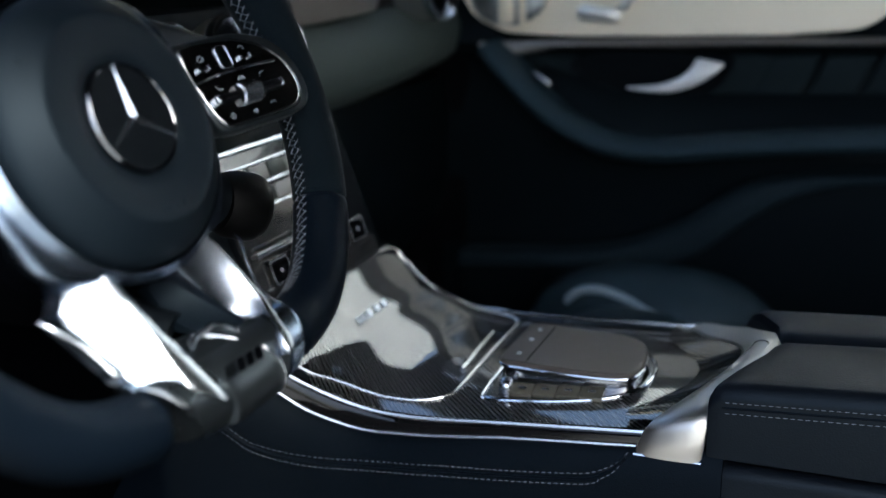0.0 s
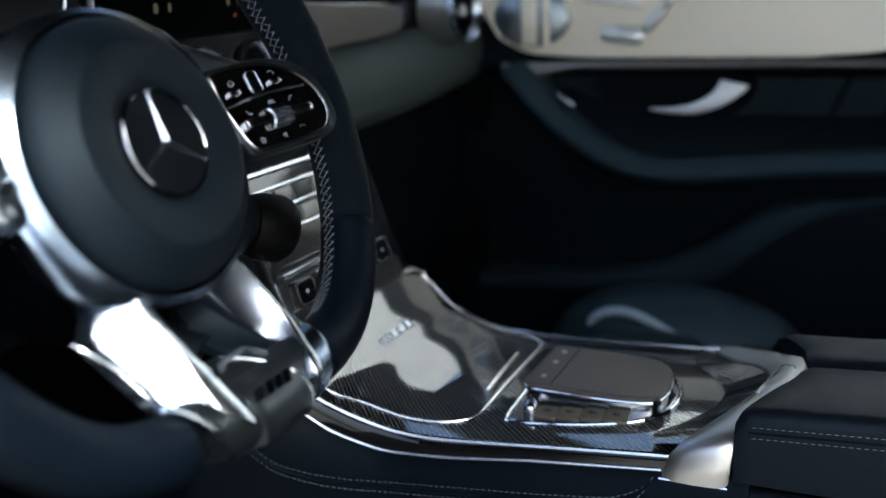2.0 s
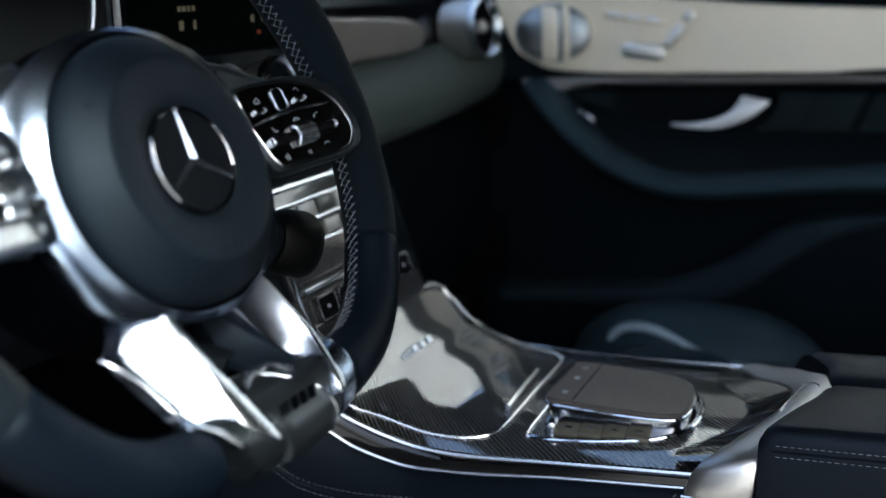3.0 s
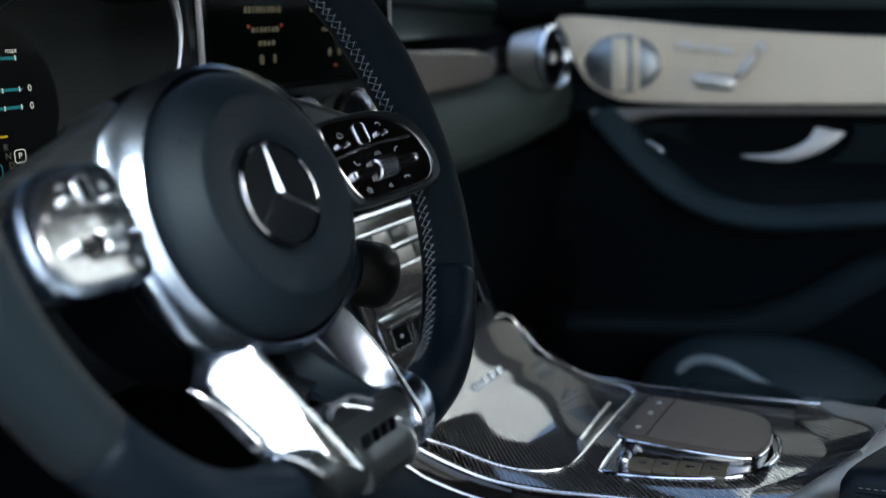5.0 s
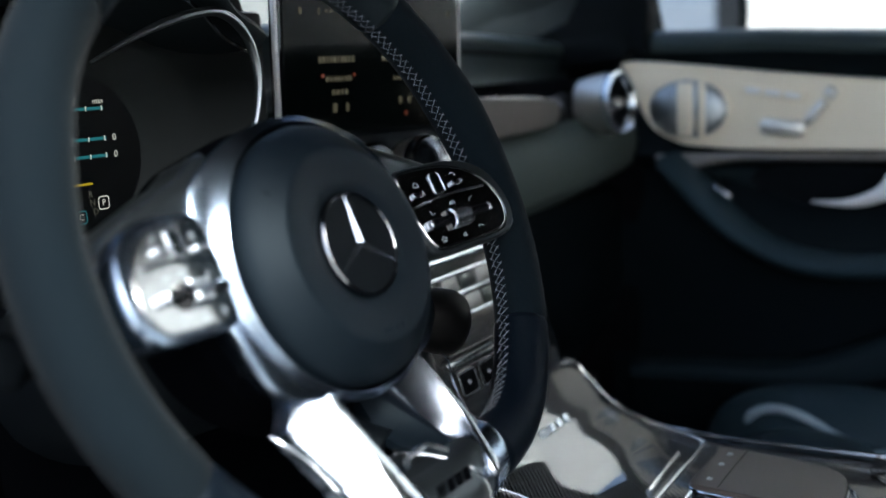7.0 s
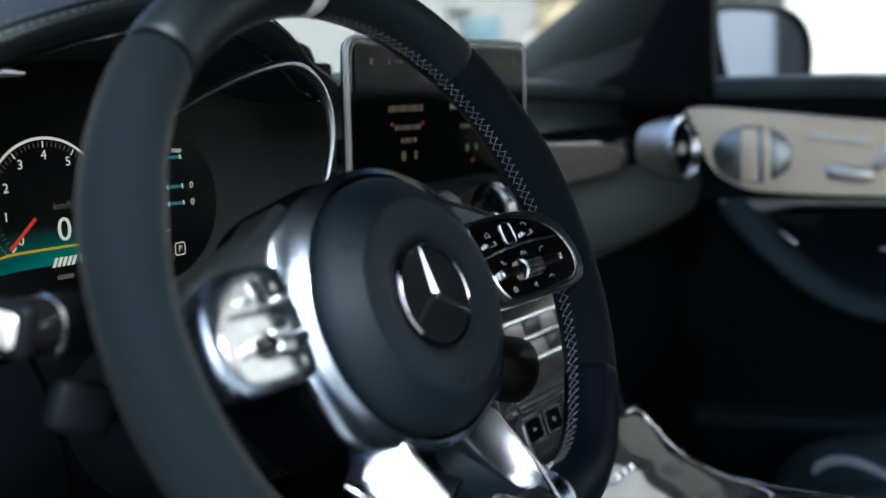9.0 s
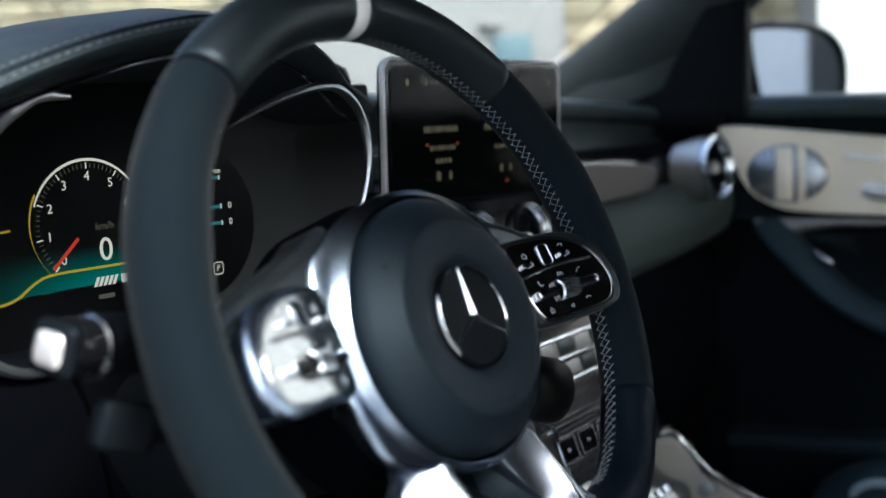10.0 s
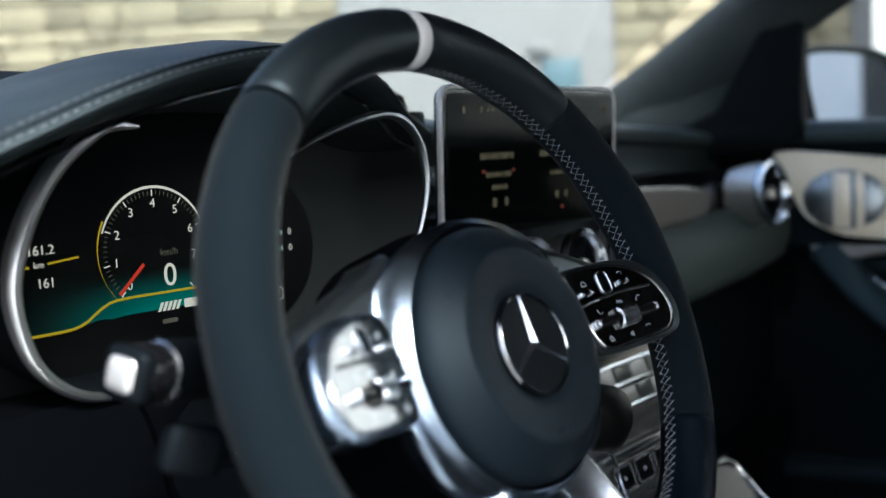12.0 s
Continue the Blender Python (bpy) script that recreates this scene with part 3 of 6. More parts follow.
part("needle", rbox(0.0022, 0.026, 0.0003, 0, FACE @ Matrix.Translation((-0.424, 1.0435, 0.0012)) @ pose(0, 0, 0, 0, 0, -47)), RED_LIT, cluster, "red needle")
for k in range(5):
    part("emblem_bar", plate([(0, 0), (0.0022, 0), (0.0050, 0.006), (0.0028, 0.006)], 0.0003, 0, FACE @ Matrix.Translation((-0.406 + 0.0035 * k, 1.0195, 0.0009))), WHITE_LIT, cluster)
part("emblem_bar", plate(rounded(0.026, 0.006, 0.001), 0.0003, 0, FACE @ Matrix.Translation((-0.372, 1.0225, 0.0009))), WHITE_LIT, cluster)
part("emblem_bar", plate(rounded(0.012, 0.003, 0.001), 0.0003, 0, FACE @ Matrix.Translation((-0.397, 1.0125, 0.0009))), DIM_LIT, cluster)
# dim grey field of the second dial with the round black gauge on it
GREY_FIELD = glowing("dim_grey_display", (0.50, 0.52, 0.52), 0.01)
gf = GREY_FIELD.node_tree
gc, gs, gz = gf.nodes.new("ShaderNodeTexCoord"), gf.nodes.new("ShaderNodeSeparateXYZ"), gf.nodes.new("ShaderNodeMapRange")
gf.links.new(gc.outputs["Object"], gs.inputs[0])
gf.links.new(gs.outputs["Z"], gz.inputs["Value"])
for key, val in (("From Min", 0.985), ("From Max", 1.10), ("To Min", 0.012), ("To Max", 0.0008)):
    gz.inputs[key].default_value = val
gf.links.new(gz.outputs["Result"], gf.nodes["Principled BSDF"].inputs["Emission Strength"])
part("grey_field", plate(rounded(0.222, 0.175, 0.03, 6, -0.2375, 1.060), 0.0003, 0, FACE @ Matrix.Translation((0, 0, 0.0003))), GREY_FIELD, cluster, "dim grey display field")
part("gauge_face", lathe([(0, 0.0003), (0.056, 0.0003), (0.056, -0.0002), (0, -0.0002)], 64, FACE @ Matrix.Translation((-0.320, 1.052, 0.0002))), CLUSTER_GLASS, cluster, "round black gauge face")
# boost display beside it
BOOST = FACE @ Matrix.Translation((0.011, -0.003, 0))
lettering("BOOST", 0.0068, BOOST @ Matrix.Translation((-0.338, 1.0915, 0.0008)), WHITE_LIT, cluster)
lettering("max", 0.0055, BOOST @ Matrix.Translation((-0.309, 1.0915, 0.0008)), WHITE_LIT, cluster)
for z in (1.0865, 1.0655, 1.0535):
    face_strip([(-0.341, z - 0.003), (-0.294, z - 0.003)], 0.0022, GREEN_LIT, "scale_bar", 0.0006)
    for k in range(4):
        part("tick", rbox(0.0008, 0.0036, 0.0003, 0, BOOST @ Matrix.Translation((-0.347 + 0.0135 * k, z, 0.0010))), WHITE_LIT, cluster)
for z in (1.0655, 1.0535):
    lettering("0", 0.0066, BOOST @ Matrix.Translation((-0.298, z, 0.0008)), WHITE_LIT, cluster)
for tx, x, z, mt in (("R", -0.3235, 1.0275, DIM_LIT), ("N", -0.3225, 1.0215, DIM_LIT), ("D", -0.3205, 1.0150, DIM_LIT), ("P", -0.3130, 1.0205, WHITE_LIT), ("C", -0.3330, 1.0125, WHITE_LIT)):
    lettering(tx, 0.0062, BOOST @ Matrix.Translation((x, z, 0.0008)), mt, cluster)
for x, z, mt in ((-0.3130, 1.0205, WHITE_LIT), (-0.3330, 1.0125, GREEN_LIT)):
    o = rounded(0.0088, 0.0088, 0.002)
    part("frame_mark", tube([BOOST @ Vector((x + a, z + b, 0.0007)) for a, b in o], 0.0004, 4, (0, 1, 0), True), mt, cluster)

# ---- centre screen ----
tab = thing("centre_screen", "free-standing tablet display with a thin silver frame", "screen", Matrix.Translation((-0.0365, 0.203, 1.1045)) @ pose(0, 0, 0, 90 + 2.4, 0, -3))
so = rounded(0.252, 0.128, 0.012, 6)
part("body", plate(so, 0.008, 0.002), GLOSS, tab, "black glass front")
part("frame", tube([(x, y, -0.0022) for x, y in so], 0.0024, 8, (0, 0, 1), True, ry=0.0030), material("pale_silver_frame", (0.66, 0.67, 0.69), 0.38, metal=0.6, bump=0), tab, "thin silver frame")
part("glass", plate(rounded(0.241, 0.117, 0.008), 0.001, 0.0003, Matrix.Translation((0, 0, 0.0012))), DISPLAY, tab)
part("foot", rbox(0.10, 0.03, 0.05, 0.008, Matrix.Translation((0.0, -0.075, -0.028))), PLASTIC, tab)
for x, y, w, h, mt in ((-0.100, 0.045, 0.005, 0.008, DIM_GOLD), (-0.078, 0.045, 0.004, 0.008, DIM_GOLD), (-0.066, 0.045, 0.012, 0.003, DIM_GOLD), (0.105, 0.045, 0.006, 0.008, DIM_GOLD),
                       (-0.058, 0.006, 0.046, 0.0075, DIM_GOLD), (-0.056, -0.010, 0.034, 0.006, DIM_GOLD), (-0.076, -0.007, 0.006, 0.004, DIM_RED), (-0.036, -0.007, 0.006, 0.004, DIM_RED), (-0.055, -0.021, 0.022, 0.006, DIM_GOLD), (-0.062, -0.034, 0.006, 0.011, DIM_GOLD), (-0.046, -0.034, 0.005, 0.010, DIM_GOLD), (-0.058, -0.056, 0.014, 0.004, DIM_GOLD),
                       (0.022, 0.006, 0.040, 0.0075, DIM_GOLD), (0.030, -0.012, 0.026, 0.005, DIM_GOLD), (0.028, -0.032, 0.006, 0.009, DIM_GOLD), (0.042, -0.032, 0.006, 0.009, DIM_GOLD), (0.036, -0.044, 0.008, 0.004, DIM_RED)):
    for k in range(max(1, int(w / 0.0045))):
        n = max(1, int(w / 0.0045))
        bw = w / n * (0.55 + 0.35 * ((k * 7 + int(abs(x) * 1000)) % 3) / 2)
        part("screen_mark", plate(rounded(bw, h * 0.72, min(bw, h) * 0.2, 2), 0.0002, 0, Matrix.Translation((x - w / 2 + w / n * (k + 0.5), y, 0.0016))), mt, tab)

# ---- steering wheel: local x right, y up, z towards the driver ----
wheel = thing("steering_wheel", "flat-bottomed steering wheel in black leather and suede with silver spokes", "steering wheel", pose(-0.37, 0, 1.02, 69.2))
RA, RB = 0.1674, 0.0166


def rim_at(a):
    """Centre line of the rim at an angle from the top; flattened at the bottom."""
    u, v = RA * math.sin(a), RA * math.cos(a)
    if v < -0.115:
        v = -0.115 - 0.036 * math.tanh((-v - 0.115) / 0.036)
    return Vector((u, v, 0))


def rim_frame(a):
    p = rim_at(a)
    t = (rim_at(a + 0.002) - rim_at(a - 0.002)).normalized()
    return p, Vector((-t.y, t.x, 0)), t


def rim_point(a, psi, r=RB):
    p, out, _ = rim_frame(a)
    return p + out * (r * math.cos(psi)) + Vector((0, 0, r * 1.0 * math.sin(psi)))


def rim_piece(a0, a1, steps, swell=0.0, lip=0.0016):
    """A length of the padded rim; its ends tuck in at the seams."""
    rings = []
    length = abs(a1 - a0) * RA
    for i in range(steps + 1):
        s = i / steps
        s = 0.5 - 0.5 * math.cos(math.pi * s) if steps > 4 else s
        a = a0 + (a1 - a0) * s
        d = min(s, 1 - s) * length
        k = RB * (1 + swell) * (1 - 0.07 * math.exp(-(d / lip) ** 2))
        thumb = 1 + 0.07 * math.exp(-((abs(math.degrees(a)) - 70) / 9) ** 2)
        rings.append([rim_point(a, 2 * math.pi * j / 28, k * thumb) for j in range(28)])
    return skin(rings)


D = math.radians
part("rim_top", rim_piece(D(-42), D(-1.9), 26, 0.012), RIM_LEATHER, wheel, "smooth black leather rim section")
part("rim_top", rim_piece(D(1.9), D(43), 26, 0.012), RIM_LEATHER, wheel, "smooth black leather rim section")
part("centre_mark", rim_piece(D(-1.9), D(1.9), 6, 0.016), material("grey_leather", (0.42, 0.43, 0.44), 0.6, grain=900), wheel, "pale grey twelve o'clock band")
for s in (-1, 1):
    part("rim_grip", rim_piece(D(43 * s), D(121 * s), 48), SUEDE, wheel, "black suede grip")
    part("rim_bottom", rim_piece(D(121 * s), D(160 * s), 28, 0.012), LEATHER, wheel, "smooth black leather rim section")
# cross stitching round the inside of the rim
bm = bmesh.new()
for lo, hi in ((D(-118), D(-2.5)), (D(2.5), D(150))):
    a, da = lo, 0.0057 / RA
    k = 0
    while a < hi:
        lift = 1.03 * (1 + 0.07 * math.exp(-((abs(math.degrees(a)) - 70) / 9) ** 2))
        wob = 2.5 * math.sin(k * 1.7)
        p1, p2 = rim_point(a, D(171), RB * lift), rim_point(a + da * 1.45, D(201 + wob), RB * lift)
        p3, p4 = rim_point(a + da * 0.1, D(201 + wob), RB * lift), rim_point(a + da * 1.35, D(171), RB * lift)
        mid = rim_point(a + da * (0.72 + 0.06 * math.sin(k * 2.3)), D(186 + wob), RB * lift * 1.012)
        for p in (p1, p2):
            thread(bm, p, mid, 0.00022)
        for p in (p3, p4):
            thread(bm, p, mid, 0.00015)
        a += da
        k += 1
part("stitching", bm, THREAD, wheel, "grey cross stitching")

# airbag cover with its emblem
HUB = Matrix.Translation((0, -0.0120, 0))
part("airbag_cover", lathe([(0.0, 0.0118), (0.0285, 0.0118), (0.0298, 0.0126), (0.0322, 0.0141), (0.0360, 0.0149), (0.0420, 0.0155), (0.0480, 0.0162), (0.0512, 0.0164), (0.0524, 0.0161), (0.0537, 0.0152), (0.0600, 0.0106), (0.0650, 0.0064), (0.0682, 0.0028), (0.0695, -0.0008), (0.0697, -0.0120), (0.0, -0.0120)], 96, HUB), RUBBERY, wheel, "soft black airbag cover")
part("cover_gap", lathe([(0.0685, -0.006), (0.0722, -0.006), (0.0722, -0.0075), (0.0685, -0.0075)], 96, HUB), MATT, wheel)
emblem = part("emblem", lathe([(0.0, 0.0118), (0.0258, 0.0118), (0.0258, 0.0140), (0.0, 0.0144)], 64, HUB), PLASTIC, wheel, "black disc with a chrome ring and three chrome arms")
ring_sec = [(0.0257, 0.0140), (0.0260, 0.0153), (0.0266, 0.0158), (0.0273, 0.0152), (0.0279, 0.0138), (0.0279, 0.0118), (0.0257, 0.0118)]
part("ring", skin([[HUB @ Vector((r * math.cos(q), r * math.sin(q), z)) for r, z in ring_sec] for q in np.linspace(0, 2 * math.pi, 96, endpoint=False)], True, True), EMBLEM_CHROME, emblem)
for k in range(3):
    q = D(90 + 120 * k)
    bm = bmesh.new()
    d, s = Vector((math.cos(q), math.sin(q), 0)), Vector((-math.sin(q), math.cos(q), 0))
    base = [bm.verts.new(HUB @ (Vector((0, 0, 0.0143)) + w)) for w in (s * 0.0020 + d * 0.0012, d * 0.0258 + s * 0.0003, d * 0.0258 - s * 0.0003, s * -0.0020 + d * 0.0012, d * -0.0008)]
    peak, tip = bm.verts.new(HUB @ Vector((0, 0, 0.0169))), bm.verts.new(HUB @ (d * 0.0258 + Vector((0, 0, 0.0150))))
    for f in ((base[0], base[1], tip, peak), (tip, base[2], base[3], peak), (base[1], base[2], tip), (base[3], base[4], peak), (base[4], base[0], peak), base[::-1]):
        bm.faces.new(f)
    bmesh.ops.recalc_face_normals(bm, faces=bm.faces)
    part("arm", bm, SATIN, emblem, sharp=5)
for k, w in enumerate((0.0012, 0.0012, 0.0040, 0.0040, 0.0040)):
    x = -0.0085 + (0.0024 * k if k < 2 else 0.0048 + 0.0050 * (k - 2))
    part("raised_mark", plate([(0, 0), (w, 0), (w + 0.0010, 0.0034), (0.0010, 0.0034)], 0.0012, 0.0002, HUB @ Matrix.Translation((x, -0.0478, 0.0166))), RUBBERY, wheel)
for q in (35, 145):
    c, s = math.cos(D(q)), math.sin(D(q))
    for lean in (-38, 0, 38):
        part("raised_mark", rbox(0.0007, 0.0036, 0.0008, 0.0002, HUB @ Matrix.Translation((0.0590 * c, 0.0590 * s, 0.0113)) @ pose(0, 0, 0, 0, math.copysign(35, c), 0) @ pose(0, 0, 0, 0, 0, lean) @ Matrix.Translation((0, 0.0016, 0))), RUBBERY, wheel)

# silver carrier round the cover, spreading towards the switch pads and down to the spokes
rings = []
for i in range(144):
    q = 2 * math.pi * i / 144
    a = math.degrees(math.asin(math.sin(q)))
    w = interp([(-90, 0.0010), (-60, 0.0012), (-54, 0.0045), (-46, 0.0100), (-40, 0.0108), (-33, 0.0098), (-26, 0.0086), (-15, 0.0082), (0, 0.0085), (12, 0.0100), (24, 0.0130), (33, 0.0140), (42, 0.0100), (52, 0.0068), (69, 0.0024), (90, 0.001)], a)
    c, s = math.cos(q), math.sin(q)
    slope = interp([(-45, 0.45), (-20, 0.50), (0, 0.7), (25, 0.42), (90, 0.42)], a)
    r1, n1 = 0.0735 + w, -0.0030 - slope * w
    sec = [(0.0709, -0.0060), (0.0713, -0.0030), (0.0722, -0.0016), (0.0735 + 0.12 * w, -0.0024 - 0.20 * slope * w), (0.0735 + 0.35 * w, -0.0026 - 0.52 * slope * w), (0.0735 + 0.65 * w, -0.0028 - 0.80 * slope * w), (r1, n1), (r1 + 0.0014, n1 - 0.0012), (r1 + 0.0020, n1 - 0.0040), (r1 + 0.0012, n1 - 0.0085), (0.0700, -0.0440), (0.0700, -0.012)]
    rings.append([HUB @ Vector((r * c, r * s, z)) for r, z in sec])
part("carrier", skin(rings, True, True), CARRIER, wheel, "polished silver spoke carrier")
part("carrier_back", lathe([(0.0, -0.034), (0.074, -0.030), (0.080, -0.038), (0.080, -0.075), (0.066, -0.085), (0.0, -0.085)], 72, HUB), MATT, wheel)


# switch pads: a black glass face in a rounded silver tray
pad_out = outline2d([(-0.0258, 0.0270), (-0.0200, 0.0290), (-0.004, 0.0286), (0.0125, 0.0262), (0.0283, 0.0195), (0.0390, 0.0085), (0.0430, -0.003), (0.0420, -0.0130), (0.0365, -0.0200), (0.0260, -0.0220), (0.0025, -0.0221), (-0.0150, -0.0216), (-0.0215, -0.0165), (-0.0245, -0.006), (-0.0265, 0.006), (-0.0272, 0.019)], 72)
tray_out = outline2d([(-0.0285, 0.0300), (-0.0180, 0.0318), (0.0, 0.0316), (0.0170, 0.0302), (0.0330, 0.0250), (0.0440, 0.0155), (0.0495, 0.002), (0.0500, -0.0110), (0.0450, -0.0210), (0.0340, -0.0250), (0.0100, -0.0252), (-0.0120, -0.0250), (-0.0230, -0.0220), (-0.0270, -0.010), (-0.0290, 0.006), (-0.0302, 0.022)], 72)
PADM = Matrix.Translation((0.1034, -0.0061, 0.0032)) @ pose(0, 0, 0, -7.5, -16.8, 0)


def pad(sgn):
    fix = (lambda b: b) if sgn > 0 else flipped
    c = Vector((0.008, 0.003, 0))
    grow = lambda k, z: [PADM @ (c + (Vector((x, y, 0)) - c) * k + Vector((0, 0, z))) for x, y in tray_out]
    lip = [PADM @ Vector((x * 1.015, y * 1.02, 0.0002)) for x, y in pad_out]
    rings = [lip, grow(0.975, -0.0004), grow(0.995, -0.0014), grow(1.0, -0.0034), grow(0.985, -0.0100), grow(0.90, -0.0180)]
    # both trays are silver; the right one's dark reflection is put into its colour
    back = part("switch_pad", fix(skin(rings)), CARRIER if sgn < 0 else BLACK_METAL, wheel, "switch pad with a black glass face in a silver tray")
    part("face", fix(plate(pad_out, 0.004, 0.0014, PADM @ Matrix.Translation((0, 0, 0.0008)), 3)), PAD_GLASS, back)
    part("edge_trim", fix(tube([PADM @ Vector((x * 1.012, y * 1.016, 0.0002)) for x, y in pad_out], 0.0004, 8, (0, 0, 1), True)), DARK_CHROME, back)
    fold = spline([(-0.0262, 0.0068, 0.0010), (-0.008, 0.0092, 0.0010), (0.014, 0.0098, 0.0010), (0.034, 0.0088, 0.0010)], 20)
    part("fold", fix(sweep([PADM @ p for p in fold], [(-0.0003, 0), (0.0, 0.0012), (0.0012, 0.0007), (0.0018, 0)], (0, 0, 1))), PAD_GLASS, back)
    part("touch_window", fix(plate(rounded(0.0072, 0.0125, 0.002), 0.002, 0.0004, PADM @ Matrix.Translation((0.0003, 0.0176, 0.0016)))), DISPLAY, back)
    part("touch_frame", fix(tube([PADM @ Vector((x + 0.0003, y + 0.0176, 0.0015)) for x, y in rounded(0.0082, 0.0133, 0.0026)], 0.0005, 6, (0, 0, 1), True)), TOGGLE, back)
    for x, y in ((-0.0165, 0.0135), (0.0142, 0.0145)):
        part("toggle", fix(rbox(0.0068, 0.0022, 0.0024, 0.0010, PADM @ Matrix.Translation((x, y, 0.0018)))), GLOSS, back)
        for e in (-0.0036, 0.0036):
            part("toggle_end", fix(rbox(0.0013, 0.0030, 0.0026, 0.0006, PADM @ Matrix.Translation((x + e, y, 0.0021)))), TOGGLE, back)
    part("roller_rod", fix(tube([PADM @ Vector((x, -0.0061, 0.0022)) for x in np.linspace(-0.0180, 0.0280, 12)], 0.0030, 12, (0, 0, 1))), GLOSS, back)
    for x in (-0.0185, 0.0288):
        part("roller_end", fix(rbox(0.0030, 0.0056, 0.0056, 0.0014, PADM @ Matrix.Translation((x, -0.0061, 0.0024)), 3)), TOGGLE, back)
    rim = []
    for i in range(60):
        r = 0.0064 if i % 2 else 0.0059
        rim.append([PADM @ Vector((x, -0.0061 + r * k * math.cos(2 * math.pi * i / 60), 0.0016 + r * k * math.sin(2 * math.pi * i / 60))) for x, k in ((-0.0022, 0.85), (-0.0014, 1.0), (0.0116, 1.0), (0.0124, 0.85))])
    part("roller", fix(skin(rim, False, True)), SATIN, back, "knurled silver roller", sharp=20)
    for x in (-0.0032, 0.0134):
        part("roller_cheek", fix(rbox(0.0012, 0.0118, 0.0040, 0.0006, PADM @ Matrix.Translation((x, -0.0061, 0.0022)))), GLOSS, back)
    marks = {
        "home": (-0.0149, 0.0197, [(-0.0016, -0.0014), (-0.0016, 0.0006), (0, 0.0018), (0.0016, 0.0006), (0.0016, -0.0014)], True),
        "arrow": (0.0152, 0.0202, [(-0.0018, 0.0004), (-0.0008, 0.0013), (0.0008, 0.0012), (0.0018, 0.0), (0.0014, -0.0010)], False),
        "bars": (0.0056, 0.0034, [(-0.0022, -0.0011), (-0.0010, 0.0011), (0.0, -0.0011), (0.0010, 0.0011), (0.0022, -0.0011)], False),
        "phone": (0.0205, 0.0024, [(-0.0020, -0.0014), (-0.0010, 0.0006), (0.0006, 0.0013), (0.0020, 0.0011)], False),
        "voice": (-0.0118, 0.0008, [(-0.0016, 0.0016), (-0.0010, -0.0008), (0.0004, -0.0014), (0.0018, -0.0006)], False),
        "hook": (0.0189, -0.0158, [(-0.0020, -0.0004), (-0.0012, 0.0008), (0.0012, 0.0008), (0.0020, -0.0004)], False),
        "star": (-0.0120, -0.0166, [((0.0021 if j % 2 == 0 else 0.0009) * math.sin(j * math.pi / 5), (0.0021 if j % 2 == 0 else 0.0009) * math.cos(j * math.pi / 5)) for j in range(10)], True),
        "speaker": (0.0044, -0.0176, [(-0.0012, -0.0005), (-0.0004, -0.0005), (0.0006, -0.0014), (0.0006, 0.0014), (-0.0004, 0.0005), (-0.0012, 0.0005)], True),
    }
    for x, y, line, closed in marks.values():
        part("icon", fix(tube([PADM @ Vector((x + a, y + b, 0.0009)) for a, b in line], 0.00019, 4, (0, 0, 1), closed)), ICON, back)
    arm_o = [(0.050, 0.050), (0.075, 0.0440), (0.105, 0.0330), (0.128, 0.0225), (0.136, 0.0050), (0.134, -0.0160), (0.118, -0.0260), (0.085, -0.0270), (0.050, -0.030)]
    part("tray_back", fix(plate(outline2d(arm_o, 40), 0.026, 0.006, Matrix.Translation((0, 0, -0.0165)) @ pose(0, 0, 0, 0, -4, 0), 3)), BLACK_METAL, back, "dark shell behind the tray")


pad(1)
pad(-1)


# lower spokes: polished facet between a ridge and a lower edge, a steep inner wall beside it
def spoke(ridge, edge, inner, label, hollow=0.0016, broad=False):
    R, E, I = spline(ridge, 36), spline(edge, 36), spline(inner, 36)
    rings = []
    for a, b, c in zip(R, E, I):
        out = (b - a).normalized()
        dip = Vector((0, 0, -hollow))
        rings.append([c, a.lerp(c, 0.5), a + (c - a).normalized() * 0.0012, a + Vector((0, 0, 0.0003)), a + out * 0.0014, a.lerp(b, 0.25) + dip * 0.75, a.lerp(b, 0.5) + dip, a.lerp(b, 0.75) + dip * 0.75, b - out * 0.0013, b - out * 0.0006 + Vector((0, 0, 0.0003)), b + Vector((0, 0, -0.0012)), b + Vector((0, 0, -0.0110)), c + Vector((0, 0, -0.006))])
    blade = part("spoke", skin(rings), SPOKE_METAL, wheel, label, sharp=24)
    if broad:
        facet = [[a + Vector((0, 0, 0.0004)), a.lerp(c, 0.08) + Vector((0, 0, 0.0012)), a.lerp(c, 0.5) + Vector((0, 0, 0.0022)), a.lerp(c, 0.92) + Vector((0, 0, 0.0014)), c + Vector((0, 0, 0.0004)), c + Vector((0, 0, -0.004)), a + Vector((0, 0, -0.004))] for a, c in zip(R[5:], I[5:])]
        part("ridge_facet", skin(facet), SATIN, blade, "satin silver ridge", sharp=30)
    else:
        part("ridge_bead", tube([a.lerp(c, 0.10) + Vector((0, 0, 0.0004)) for a, c in zip(R[7:], I[7:])], 0.0034, 14, (0, 0.4, 0.9), ry=0.0016, scale=lambda s: (0.35 + 0.95 * s) * min(1, 12 * (1 - s) + 0.35)), SATIN, blade, "satin silver ridge")
    return blade


